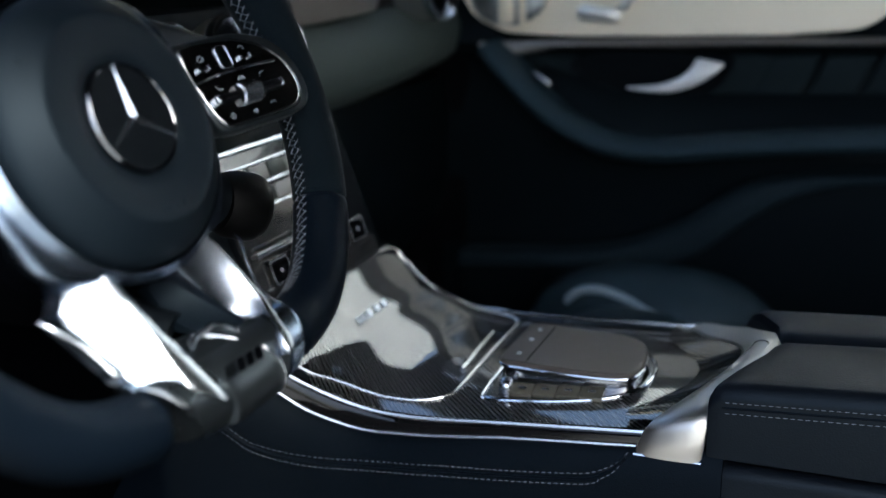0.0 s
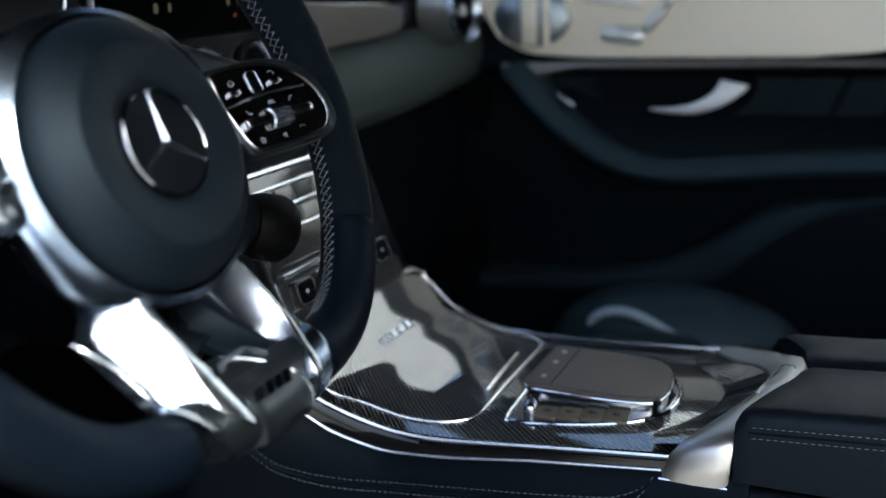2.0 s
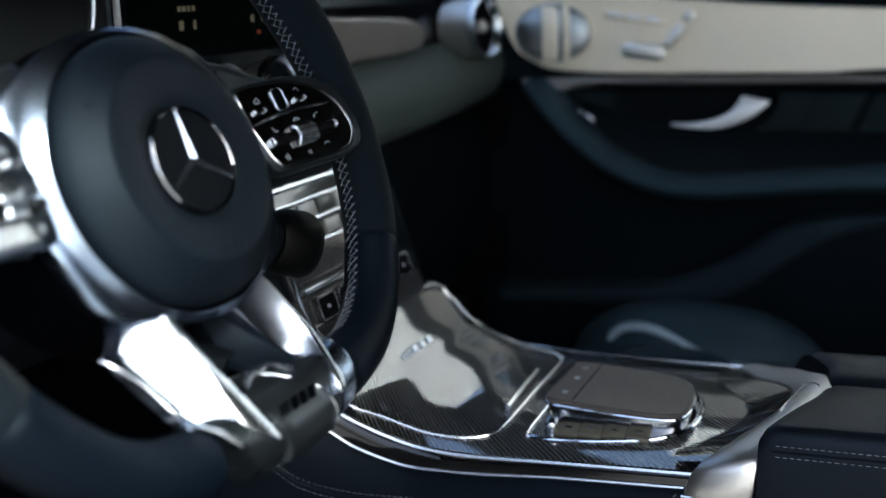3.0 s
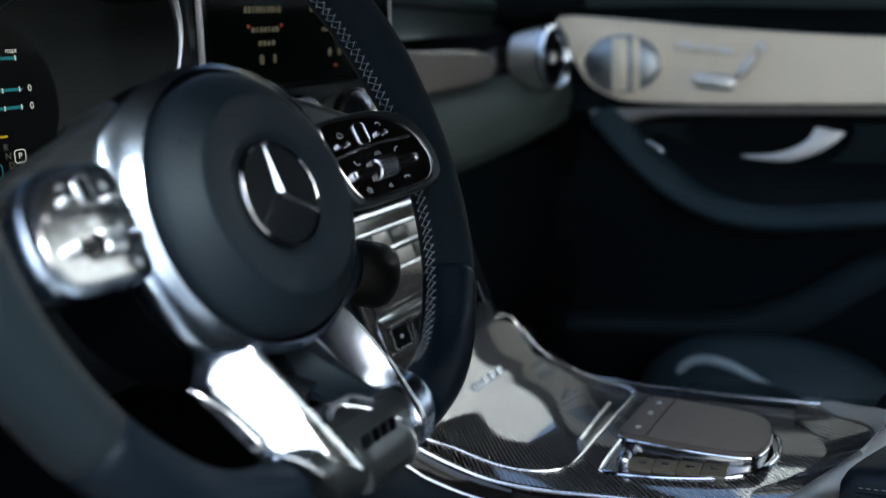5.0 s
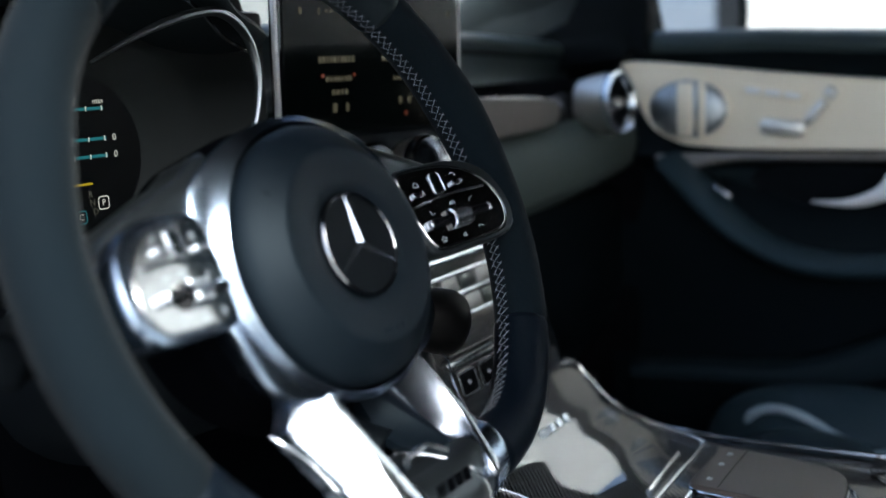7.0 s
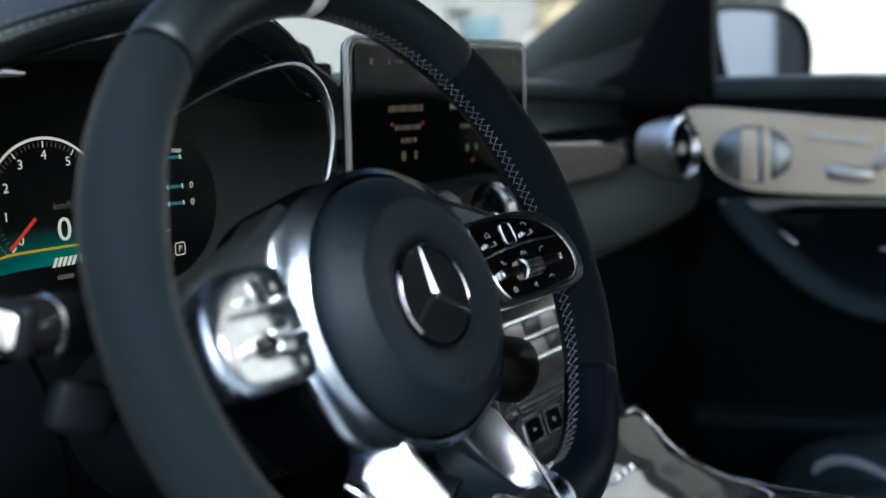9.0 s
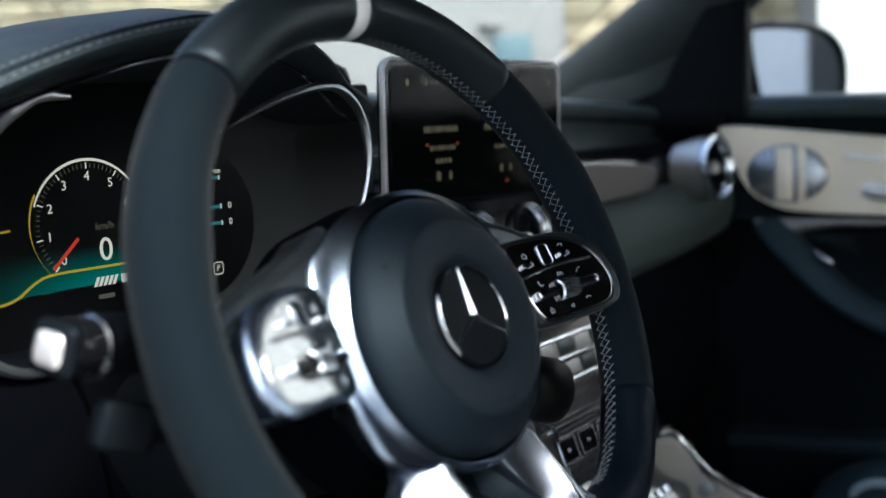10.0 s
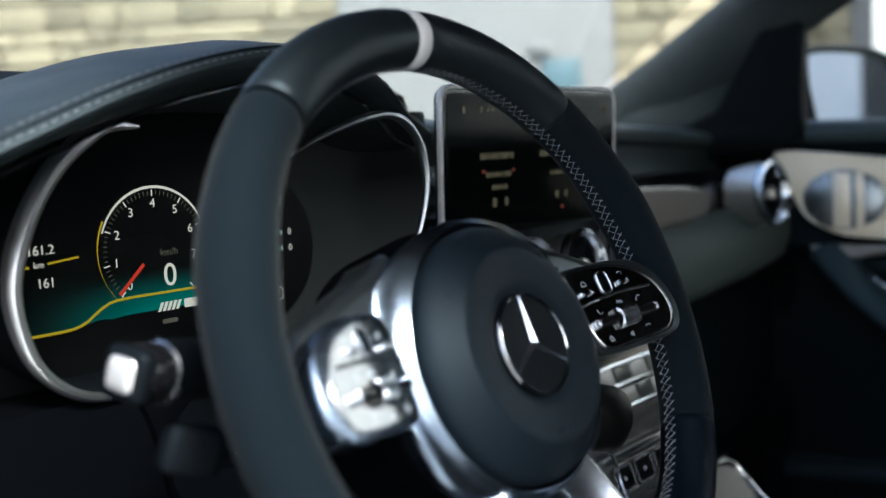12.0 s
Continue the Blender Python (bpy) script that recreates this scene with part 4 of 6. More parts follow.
spoke([(-0.0416, -0.0620, -0.0130), (-0.0410, -0.0740, -0.0062), (-0.0415, -0.0894, 0.0013), (-0.0402, -0.1051, 0.0060), (-0.0396, -0.1204, 0.0101), (-0.0390, -0.1357, 0.0142), (-0.0388, -0.1396, 0.0153)],
      [(-0.0549, -0.0646, -0.0147), (-0.0578, -0.0753, -0.0143), (-0.0636, -0.0865, -0.0159), (-0.0616, -0.0962, -0.0121), (-0.0595, -0.1059, -0.0082), (-0.0573, -0.1146, -0.0045), (-0.0551, -0.1233, -0.0007), (-0.0471, -0.1330, 0.0076), (-0.0424, -0.1391, 0.0124)],
      [(-0.0350, -0.064, -0.0120), (-0.0335, -0.074, -0.0080), (-0.0316, -0.0921, -0.0024), (-0.0298, -0.1062, 0.0031), (-0.0279, -0.1201, 0.0086), (-0.0256, -0.1338, 0.0132), (-0.0236, -0.1468, 0.0180), (-0.0228, -0.1520, 0.0190)], "mirror-bright silver spoke blade", 0.0004, True)
spoke([(0.0440, -0.066, -0.0140), (0.0446, -0.0784, -0.0100), (0.0459, -0.0947, -0.0040), (0.0474, -0.1173, 0.0040), (0.0410, -0.1318, 0.0125), (0.0345, -0.1395, 0.0190), (0.0310, -0.1495, 0.0218)],
      [(0.0140, -0.066, -0.0190), (0.0165, -0.0780, -0.0185), (0.0215, -0.0920, -0.0150), (0.0285, -0.1103, -0.0100), (0.0345, -0.1245, -0.0035), (0.0300, -0.1345, 0.0115), (0.0255, -0.1480, 0.0200)],
      [(0.0540, -0.066, -0.0240), (0.0546, -0.0784, -0.0200), (0.0565, -0.0947, -0.0140), (0.0585, -0.1173, -0.0060), (0.0545, -0.1330, 0.0030), (0.0490, -0.1420, 0.0110), (0.0440, -0.1510, 0.0150)], "mirror-bright silver spoke blade")
# dark webs running from the blades to the bridge
part("web", skin([[Vector(a), Vector(a).lerp(Vector(b), 0.5) + Vector((0, 0, -0.002)), Vector(b), Vector(b) + Vector((0, 0, -0.008)), Vector(a) + Vector((0, 0, -0.008))] for a, b in zip(
    spline([(0.0270, -0.0920, -0.0215), (0.0301, -0.1105, -0.0130), (0.0345, -0.1245, -0.0045), (0.0340, -0.1350, 0.0070), (0.0300, -0.1460, 0.0150)], 20),
    spline([(0.0120, -0.0900, -0.0330), (0.0085, -0.1080, -0.0240), (0.0065, -0.1190, -0.0100), (0.0120, -0.1290, 0.0060), (0.0220, -0.1450, 0.0155)], 20))]), RUBBERY, wheel, "dark curved web")
part("web", tube(spline([(-0.020, -0.070, -0.034), (-0.016, -0.084, -0.036), (-0.006, -0.096, -0.040), (0.004, -0.104, -0.034), (0.008, -0.114, -0.022)], 24), 0.0085, 14, (0, 0, 1), ry=0.005), PLASTIC, wheel, "dark curved web")
for sgn in (-1, 1):
    web = tube(spline([(0.0742, -0.0840, -0.016), (0.0722, -0.0885, -0.012), (0.0647, -0.1006, -0.008), (0.0599, -0.1162, -0.003), (0.0601, -0.1241, 0.002), (0.0612, -0.128, 0.006)], 24), 0.0009, 8, (0, 0, 1))
    part("web_edge", web if sgn > 0 else flipped(web), SATIN, wheel, "thin silver web edge")
# bridge at the bottom of the rim, its ends cut at a slant
PC = rim_at(math.pi)


def clasp(u0, u1, r, mat, name, label="", n=14, shear=(0.0, 0.0)):
    rings = []
    for i in range(n):
        s = i / (n - 1)
        u = u0 + (u1 - u0) * s
        sh = shear[0] + (shear[1] - shear[0]) * s
        k = r * (1 - 0.06 * math.exp(-(min(s, 1 - s) * abs(u1 - u0) / 0.0012) ** 2))
        y0 = PC.y + 0.006 * (u / 0.075) ** 2
        rings.append([Vector((u + sh * k * math.cos(q), y0 + k * 1.08 * math.cos(q), k * math.sin(q))) for q in np.linspace(0, 2 * math.pi, 32, endpoint=False)])
    return part(name, skin(rings), mat, wheel, label)


clasp(-0.0480, 0.0540, 0.0176, BLACK_METAL, "bottom_bridge", "dark metal bridge plate at the bottom of the rim", 36, (-0.68, 0.30))
clasp(0.0360, 0.0545, 0.0184, CARRIER, "bridge_shoulder", "satin silver shoulder", 16, (0.10, 0.30))
arc = []
for q in np.linspace(D(-20), D(105), 30):
    arc.append(Vector((-0.0482 - 0.68 * 0.0190 * math.cos(q), PC.y + 0.0025 + 0.0204 * math.cos(q), 0.0190 * math.sin(q))))
part("bridge_edge", tube(arc, 0.0011, 8, (1, 0, 0), scale=lambda s: 0.3 + 0.7 * min(1, 5 * s, 5 * (1 - s))), SATIN, wheel)
# badge plate between the spoke ends
badge_n = lambda v: 0.0192 - 0.5 * (v - PC.y + 0.004) ** 2 / 0.0192 if v > PC.y - 0.004 else math.sqrt(max(0, 0.0192 ** 2 - (v - PC.y + 0.004) ** 2))
rings = []
left_u = [(-0.166, -0.0150), (-0.150, -0.0180), (-0.1235, -0.0245), (-0.1195, -0.0225)]
right_u = [(-0.166, 0.0255), (-0.157, 0.0255), (-0.149, 0.0240), (-0.139, 0.0190), (-0.1265, 0.0080), (-0.1195, -0.0010)]
for v in np.linspace(-0.1195, -0.1655, 24):
    a, b = interp(left_u, v), interp(right_u, v)
    n0 = badge_n(v)
    rings.append([Vector((a, v, n0 - 0.007)), Vector((a, v, n0 - 0.0008))] + [Vector((a + (b - a) * s, v, n0)) for s in np.linspace(0.03, 0.97, 8)] + [Vector((b, v, n0 - 0.0008)), Vector((b, v, n0 - 0.007))])
badge = part("badge_plate", skin(rings), BLACK_METAL, wheel, "raised dark metal plate")
edge = [Vector((interp(right_u, v) + 0.0004, v, badge_n(v) - 0.0002)) for v in np.linspace(-0.162, -0.1200, 24)]
part("plate_edge", tube(edge, 0.0008, 8, (0, 0, 1), scale=lambda s: 0.4 + 0.6 * min(1, 4 * s, 4 * (1 - s))), CHROME, badge)
part("plate_edge", tube(spline([(-0.0240, -0.1226, 0.0126), (-0.0205, -0.1198, 0.0112), (-0.0100, -0.1190, 0.0108), (-0.0010, -0.1198, 0.0112), (0.0078, -0.1262, 0.0146)], 24), 0.0019, 8, (0, 0, 1)), SATIN, badge)
for k in range(6):
    w = 0.0012 if k < 3 else 0.0056
    x = -0.0155 + 0.0028 * k if k < 3 else -0.0060 + 0.0075 * (k - 3)
    v = -0.1440
    part("engraved_bar", plate([(0, 0), (w, 0), (w + 0.0020, 0.0062), (0.0020, 0.0062)], 0.0006, 0, Matrix.Translation((x, v, badge_n(v) + 0.0003)) @ pose(0, 0, 0, -8, 0, 0)), MATT, badge)
part("lower_shell", skin([[Vector((u, v, n - 0.024 + d)) for u, d in ((-0.024, 0), (-0.012, -0.006), (0.012, -0.006), (0.024, 0), (0.024, -0.012), (-0.024, -0.012))] for v, n in ((-0.060, -0.016), (-0.085, -0.020), (-0.105, -0.018), (-0.130, -0.006))]), PLASTIC, wheel)

# ---- steering column with its levers ----
column = thing("steering_column", "black plastic steering column cover with three levers", "steering column")
axis = Vector((0, 0.935, -0.355))
ctr = Vector((-0.37, 0.0, 1.008))
rings = []
for d, r, k in ((0.040, 0.060, 1.0), (0.06, 0.068, 1.0), (0.09, 0.072, 1.0), (0.14, 0.074, 1.05), (0.20, 0.076, 1.05)):
    p = ctr + axis * d
    rings.append([p + Vector((r * 1.15 * math.cos(q), 0.355 * r * 0.8 * math.sin(q), 0.935 * r * (0.62 if math.sin(q) > 0 else 0.95) * math.sin(q))) for q in np.linspace(0, 2 * math.pi, 40, endpoint=False)])
part("shroud", skin(rings), PLASTIC, column)
# indicator lever
lever = part("indicator_lever", tube(spline([(-0.42, 0.100, 0.994), (-0.46, 0.092, 1.007), (-0.50, 0.083, 1.0165), (-0.520, 0.078, 1.0205)], 14), 0.0125, 20, (0, 0, 1), ry=0.0130), PLASTIC, column, "black lever with a white-lit silver end cap")
axis_l = Vector((-0.55, 0.070, 1.0250)) - Vector((-0.50, 0.083, 1.0165))
LM = look((-0.5275, 0.0765, 1.0216), Vector((-0.5275, 0.0765, 1.0216)) - axis_l) @ pose(0, 0, 0, 0, 0, -12)
part("sleeve", lathe([(0.0, -0.034), (0.0138, -0.034), (0.0146, -0.020), (0.0148, 0.0045), (0, 0.0045)], 40, LM), PLASTIC, lever)
part("collar", lathe([(0.0, 0.0045), (0.0148, 0.0042), (0.0156, 0.0054), (0.0148, 0.0068), (0, 0.0064)], 40, LM), CHROME, lever)
part("barrel", lathe([(0.0, 0.002), (0.0135, 0.002), (0.0138, 0.010), (0.0134, 0.020), (0.0125, 0.0235), (0, 0.0235)], 40, LM), GLOSS, lever)
part("cap_rim", rbox(0.0245, 0.0245, 0.010, 0.0080, LM @ Matrix.Translation((0, 0, 0.0240)), 5), PLASTIC, lever)
part("end_cap", rbox(0.0172, 0.0172, 0.010, 0.0068, LM @ Matrix.Translation((0, 0, 0.0262)), 5), material("pale_silver_cap", (0.46, 0.46, 0.47), 0.30, metal=0.6, bump=0), lever, "silver end cap")
for k, (x, y) in enumerate(((-0.46, 1.030), (-0.475, 1.034), (-0.49, 1.036))):
    part("icon", rbox(0.007, 0.0006, 0.003, 0.0002, Matrix.Translation((x - 0.004, 0.0755 + 0.002 * k, y - 0.0185)) @ pose(0, 0, 0, 0, 0, -14)), ICON, lever)
low = part("speed_lever", tube(spline([(-0.43, 0.105, 0.955), (-0.47, 0.092, 0.968), (-0.505, 0.082, 0.978)], 12), 0.0105, 16, (0, 0, 1), ry=0.009), PLASTIC, column)
part("paddle", rbox(0.030, 0.016, 0.025, 0.006, Matrix.Translation((-0.517, 0.077, 0.982)) @ pose(0, 0, 0, 0, 20, -15), 3), PLASTIC, low)
part("icon", rbox(0.005, 0.0006, 0.005, 0.0002, Matrix.Translation((-0.494, 0.0715, 0.977)) @ pose(0, 0, 0, 0, 0, -14)), ICON, low)
gl = part("gear_lever", tube(spline([(-0.30, 0.100, 0.985), (-0.25, 0.088, 0.960), (-0.200, 0.066, 0.930), (-0.172, 0.055, 0.917)], 14), 0.0185, 22, (0, 0, 1), scale=lambda s: 0.7 + 0.35 * s), PLASTIC, column)
GM = look((-0.172, 0.055, 0.917), (-0.25, 0.085, 0.945))
part("end_cap", lathe([(0.0, -0.0040), (0.014, -0.0034), (0.0178, 0.0004), (0.0200, 0.0014), (0.0228, -0.0012), (0.0240, -0.006), (0.0232, -0.022), (0.0200, -0.032), (0, -0.032)], 40, GM), material("matt_black_rubber", (0.0008, 0.0009, 0.0011), 0.5, grain=900, spec=0.14), gl)
part("paddle_shift", plate(outline2d([(0, 0), (0.030, -0.010), (0.046, 0.012), (0.042, 0.044), (0.020, 0.058), (0.0, 0.045)], 30), 0.006, 0.002, Matrix.Translation((-0.37, 0.0, 1.02)) @ pose(0, 0, 0, 69.2) @ Matrix.Translation((0.060, 0.005, -0.034))), SATIN, column, "silver shift paddle")

# ---- centre stack between dashboard and console ----
stack = thing("centre_stack", "glossy grey centre stack with chrome switches", "control panel")
NS = (Vector((0, 0.150, 0.935)) - Vector((0, 0.104, 0.800)))
tilt = math.degrees(math.atan2(NS.z, NS.y))
SM = Matrix.Translation((0.003, 0.104, 0.800)) @ pose(0, 0, 0, tilt)
rings = []
for y, z, hw in ((0.100, 0.795, 0.121), (0.118, 0.850, 0.119), (0.150, 0.940, 0.119), (0.175, 0.985, 0.125), (0.195, 1.045, 0.135), (0.22, 1.06, 0.14)):
    rings.append([(0.003 - hw, y + 0.16, z), (0.003 - hw, y + 0.015, z), (0.003 - hw + 0.008, y + 0.003, z), (0.003 + hw - 0.008, y + 0.003, z), (0.003 + hw, y + 0.015, z), (0.003 + hw + 0.004, y + 0.16, z)])
part("body", skin(rings), PLASTIC, stack, "dark grained plastic sides")
part("fascia", plate(rounded(0.164, 0.132, 0.012, 6, -0.0205, 0.072), 0.006, 0.0015, SM @ Matrix.Translation((0, 0, 0.004))), material("glossy_grey_fascia", (0.10, 0.10, 0.105), 0.12, bump=0, metal=0.6, coat=1.0), stack, "glossy grey metal fascia")
part("carbon_plinth", plate(rounded(0.19, 0.022, 0.004, 4, 0, 0.012), 0.004, 0.001, SM @ Matrix.Translation((0, 0, 0.0062))), CARBON, stack)
part("top_rail", tube([SM @ Vector((x, 0.1395, 0.007)) for x in np.linspace(-0.100, 0.058, 20)], 0.0032, 8, (0, 1, 0)), CHROME, stack)
for z0 in (0.110, 0.0905):
    part("switch_frame", tube([SM @ Vector((x, y + z0 + 0.006, 0.0062)) for x, y in rounded(0.152, 0.0180, 0.003, 6, -0.019, 0)], 0.0013, 6, (0, 0, 1), True), CHROME, stack)
    for k in range(5):
        part("switch", rbox(0.0265, 0.0135, 0.004, 0.0012, SM @ Matrix.Translation((-0.0775 + 0.0292 * k, z0 + 0.006, 0.0055))), DARK_KEY if (k + (z0 > 0.1)) % 2 else PALE_KEY, stack)
part("switch_rib", rbox(0.152, 0.0035, 0.004, 0.001, SM @ Matrix.Translation((-0.019, 0.1065, 0.0062))), CHROME, stack)
part("chrome_line", tube([SM @ Vector((x, 0.0520, 0.0062)) for x in np.linspace(-0.092, 0.056, 16)], 0.0022, 8, (0, 1, 0)), CHROME, stack)
part("slot", rbox(0.146, 0.003, 0.002, 0.0005, SM @ Matrix.Translation((-0.018, 0.0585, 0.0042))), GLOSS, stack)
for k in range(5):
    x = -0.068 + 0.034 * k
    b = part("key", plate(rounded(0.031, 0.024, 0.004), 0.003, 0.0012, SM @ Matrix.Translation((x, 0.0335, 0.0075))), GLOSS, stack)
    part("key_ring", tube([SM @ Vector((x + a, 0.0335 + c, 0.0075)) for a, c in rounded(0.0265, 0.0195, 0.003)], 0.00022, 5, (0, 0, 1), True), ICON, b)
    part("key_dot", lathe([(0, 0.0006), (0.0016, 0.0004), (0.0016, -0.001), (0, -0.001)], 12, SM @ Matrix.Translation((x, 0.0335, 0.0076))), ICON, b)
hz = part("hazard_switch", rbox(0.006, 0.016, 0.036, 0.002, Matrix.Translation((0.121, 0.140, 0.848)) @ pose(0, 0, 0, -18)), GLOSS, stack)
part("red_mark", rbox(0.002, 0.006, 0.009, 0.0005, Matrix.Translation((0.1245, 0.1365, 0.843)) @ pose(0, 0, 0, -18)), RED_PRINT, hz)
part("chrome_cap", rbox(0.004, 0.014, 0.005, 0.0015, Matrix.Translation((0.1225, 0.144, 0.867)) @ pose(0, 0, 0, -18)), CHROME, hz)


def round_vent(name, m, r, depth, parent=None, blades=6):
    """A turbine air vent: bright ring, dark throat, vanes and a hub."""
    top = thing(name, "round turbine air vent with a chrome ring", "air vent", m, group="air vents") if parent is None else part(name, lathe([(0, -depth), (r * 0.9, -depth), (r * 0.98, -depth * 0.4), (r * 0.95, 0.0)], 48), PLASTIC, parent)
    if parent is None:
        part("barrel", lathe([(r * 0.62, -depth), (r * 0.86, -depth * 0.9), (r * 0.97, -depth * 0.45), (r * 1.0, -0.004), (r * 0.93, 0.0)], 64), BRACKET, top, "dark metal barrel")
    else:
        top.matrix_world = m
    part("ring", lathe([(r * 1.0, -0.005), (r * 1.03, -0.001), (r * 1.0, 0.004), (r * 0.92, 0.0055), (r * 0.84, 0.002), (r * 0.80, -0.006), (r * 0.9, -0.008)], 64), SATIN, top)
    part("throat", lathe([(r * 0.82, -0.003), (r * 0.76, -0.012), (r * 0.60, -depth * 0.8), (0, -depth * 0.85)], 48), PLASTIC, top)
    for k in range(blades):
        part("vane", rbox(r * 0.66, 0.0016, 0.010, 0.0006, pose(0, 0, 0, 0, 0, 360 / blades * k) @ Matrix.Translation((r * 0.45, 0, -0.008)) @ pose(0, 0, 0, 35)), PLASTIC, top)
    part("hub", lathe([(0, 0.002), (r * 0.16, 0.0012), (r * 0.2, -0.002), (r * 0.2, -0.012), (0, -0.012)], 32), BRACKET, top)
    return top


for x in (-0.098, -0.018, 0.062):
    round_vent("air_vent", Matrix.Translation((x, 0.168, 1.008)) @ pose(0, 0, 0, 80), 0.033, 0.035, None)
round_vent("air_vent", Matrix.Translation((0.573, 0.228, 1.039)) @ pose(0, 0, 0, 86, 0, -5), 0.0445, 0.060, None)

# ---- centre console ----
ZT = [(-0.30, 0.760), (-0.21, 0.754), (-0.10, 0.7475), (-0.04, 0.7445), (0.0, 0.7465), (0.03, 0.7545), (0.06, 0.7680), (0.08, 0.7815), (0.095, 0.7945), (0.106, 0.806)]
_zt = spline([(y, z, 0) for y, z in ZT], 200)
zt = lambda y: float(np.interp(y, [p.x for p in _zt], [p.y for p in _zt]))
XL = [(-0.30, -0.096), (-0.21, -0.098), (-0.10, -0.104), (0.0, -0.113), (0.05, -0.122), (0.08, -0.130), (0.106, -0.140), (0.16, -0.160)]
_xl = spline([(y, x, 0) for y, x in XL], 200)
xl = lambda y: float(np.interp(y, [p.x for p in _xl], [p.y for p in _xl]))
XC = 0.007
xr = lambda y: 2 * XC - xl(y)
console = thing("centre_console", "centre console with carbon fibre top and leather sides", "centre console")


def top_z(x, y):
    hw = XC - xl(y)
    return zt(y) - 0.0050 * ((x - XC) / hw) ** 2 - 0.0045 * math.exp(-((y - 0.068) / 0.020) ** 2)


ys = np.linspace(-0.262, 0.106, 60)
grid = []
for y in ys:
    row = [Vector((x, y, top_z(x, y))) for x in np.linspace(xl(y) + 0.003, xr(y) - 0.003 - 0.022 * min(1, max(0, (y - 0.07) / 0.034)), 22)]
    grid.append(row + [p - Vector((0, 0, 0.006)) for p in reversed(row)])
part("carbon_top", skin(grid), CARBON, console, "lacquered carbon fibre weave")
ys2 = np.linspace(-0.262, 0.300, 80)
ztx = lambda y: zt(min(y, 0.106)) + max(0, min(y, 0.15) - 0.106) * 0.5
drop = lambda y: interp([(-0.21, 0.0135), (-0.10, 0.0145), (-0.016, 0.018), (0.02, 0.022), (0.056, 0.024), (0.08, 0.022), (0.13, 0.020)], y)
rings = []
for y in ys2:
    a, z, d = xl(y), ztx(y), drop(y)
    left = [(a + 0.004, z - 0.008), (a + 0.002, z - d + 0.001), (a - 0.0035, z - d - 0.0008), (a - 0.009, z - d - 0.007), (a - 0.015, z - d - 0.022), (a - 0.018, z - d - 0.042), (a - 0.021, z - d - 0.110), (a - 0.024, 0.44)]
    fall = 0.030 * min(1, max(0, (y - 0.075) / 0.05))
    right = [(2 * XC - x, q - (fall if q > 0.5 else 0)) for x, q in reversed(left)]
    rings.append([Vector((x, y, q)) for x, q in left + right])
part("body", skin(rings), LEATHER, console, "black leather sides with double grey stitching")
# rails along the edge
for s in (0, 1):
    ys3 = np.linspace(-0.207, 0.060 if s else 0.13, 60)
    mirror = lambda x: 2 * XC - x if s else x
    part("chrome_rail", tube([(mirror(xl(y)), y, ztx(y) - (0.0005 + 0.009 * max(0, (y + 0.02) / 0.08) if s else 0.0045)) for y in ys3], 0.0024, 8), SOFT_CHROME, console)
    part("chrome_rail", tube([(mirror(xl(y) - 0.0045), y, ztx(y) - drop(y)) for y in ys3[1:]], 0.0017, 8), SOFT_CHROME, console)
    sec = []
    for y in ys3:
        q = [(xl(y) - 0.0005, ztx(y) - 0.005), (xl(y) - 0.0040, ztx(y) - 0.5 * drop(y)), (xl(y) - 0.0048, ztx(y) - drop(y)), (xl(y) + 0.003, ztx(y) - drop(y)), (xl(y) + 0.003, ztx(y) - 0.006)]
        sec.append([Vector((mirror(x), y, z)) for x, z in q])
    part("gloss_strip", skin(sec), GLOSS, console, "piano black strip")
ST = [(0.240, 0.742), (0.200, 0.756), (0.170, 0.764), (0.140, 0.760), (0.111, 0.7353), (0.0875, 0.7165), (0.044, 0.7064), (-0.0206, 0.7066), (-0.065, 0.7092), (-0.110, 0.7121), (-0.150, 0.7158), (-0.170, 0.7186), (-0.188, 0.7267), (-0.197, 0.7360)]


def side_x(y, z):
    """The leather side's surface at that height."""
    d = ztx(y) - z - drop(y)
    return xl(y) - float(np.interp(d, [0.0008, 0.007, 0.022, 0.042, 0.110], [0.0035, 0.009, 0.015, 0.018, 0.021]))


for off in (0.0, -0.0078):
    path = [(side_x(p.x, p.y + off) - 0.0006, p.x - (0.5 * off if p.x < -0.18 else 0), p.y + off) for p in spline([(y, z, 0) for y, z in ST], 80)]
    part("stitching", dashes(path, 0.0032, 0.0015, 0.00027), THREAD, console, "grey stitching")
path = [(side_x(p.x, p.y - 0.0039) - 0.0002, p.x - (-0.0022 if p.x < -0.18 else 0), p.y - 0.0039) for p in spline([(y, z, 0) for y, z in ST], 80)]
part("seam", tube(path, 0.0013, 6), LEATHER, console)

# lid over the front tray
lid_pts = [(-0.050, -0.0465), (0.030, -0.0455), (0.100, -0.0428), (0.1125, -0.0320), (0.1190, 0.010), (0.1270, 0.060), (0.1325, 0.088), (0.124, 0.1015), (0.06, 0.1030), (-0.02, 0.1030), (-0.090, 0.1010), (-0.1080, 0.080), (-0.0990, 0.045), (-0.0920, 0.005), (-0.0850, -0.025), (-0.072, -0.042)]
lid_line = outline2d(lid_pts, 120)
part("lid_edge", tube([(x, y, top_z(x, y) + 0.0010 + 0.0016 * max(0, x / 0.13)) for x, y in lid_line], 0.0013, 8, (0, 0, 1), True), SOFT_CHROME, console, "thin chrome lid outline")
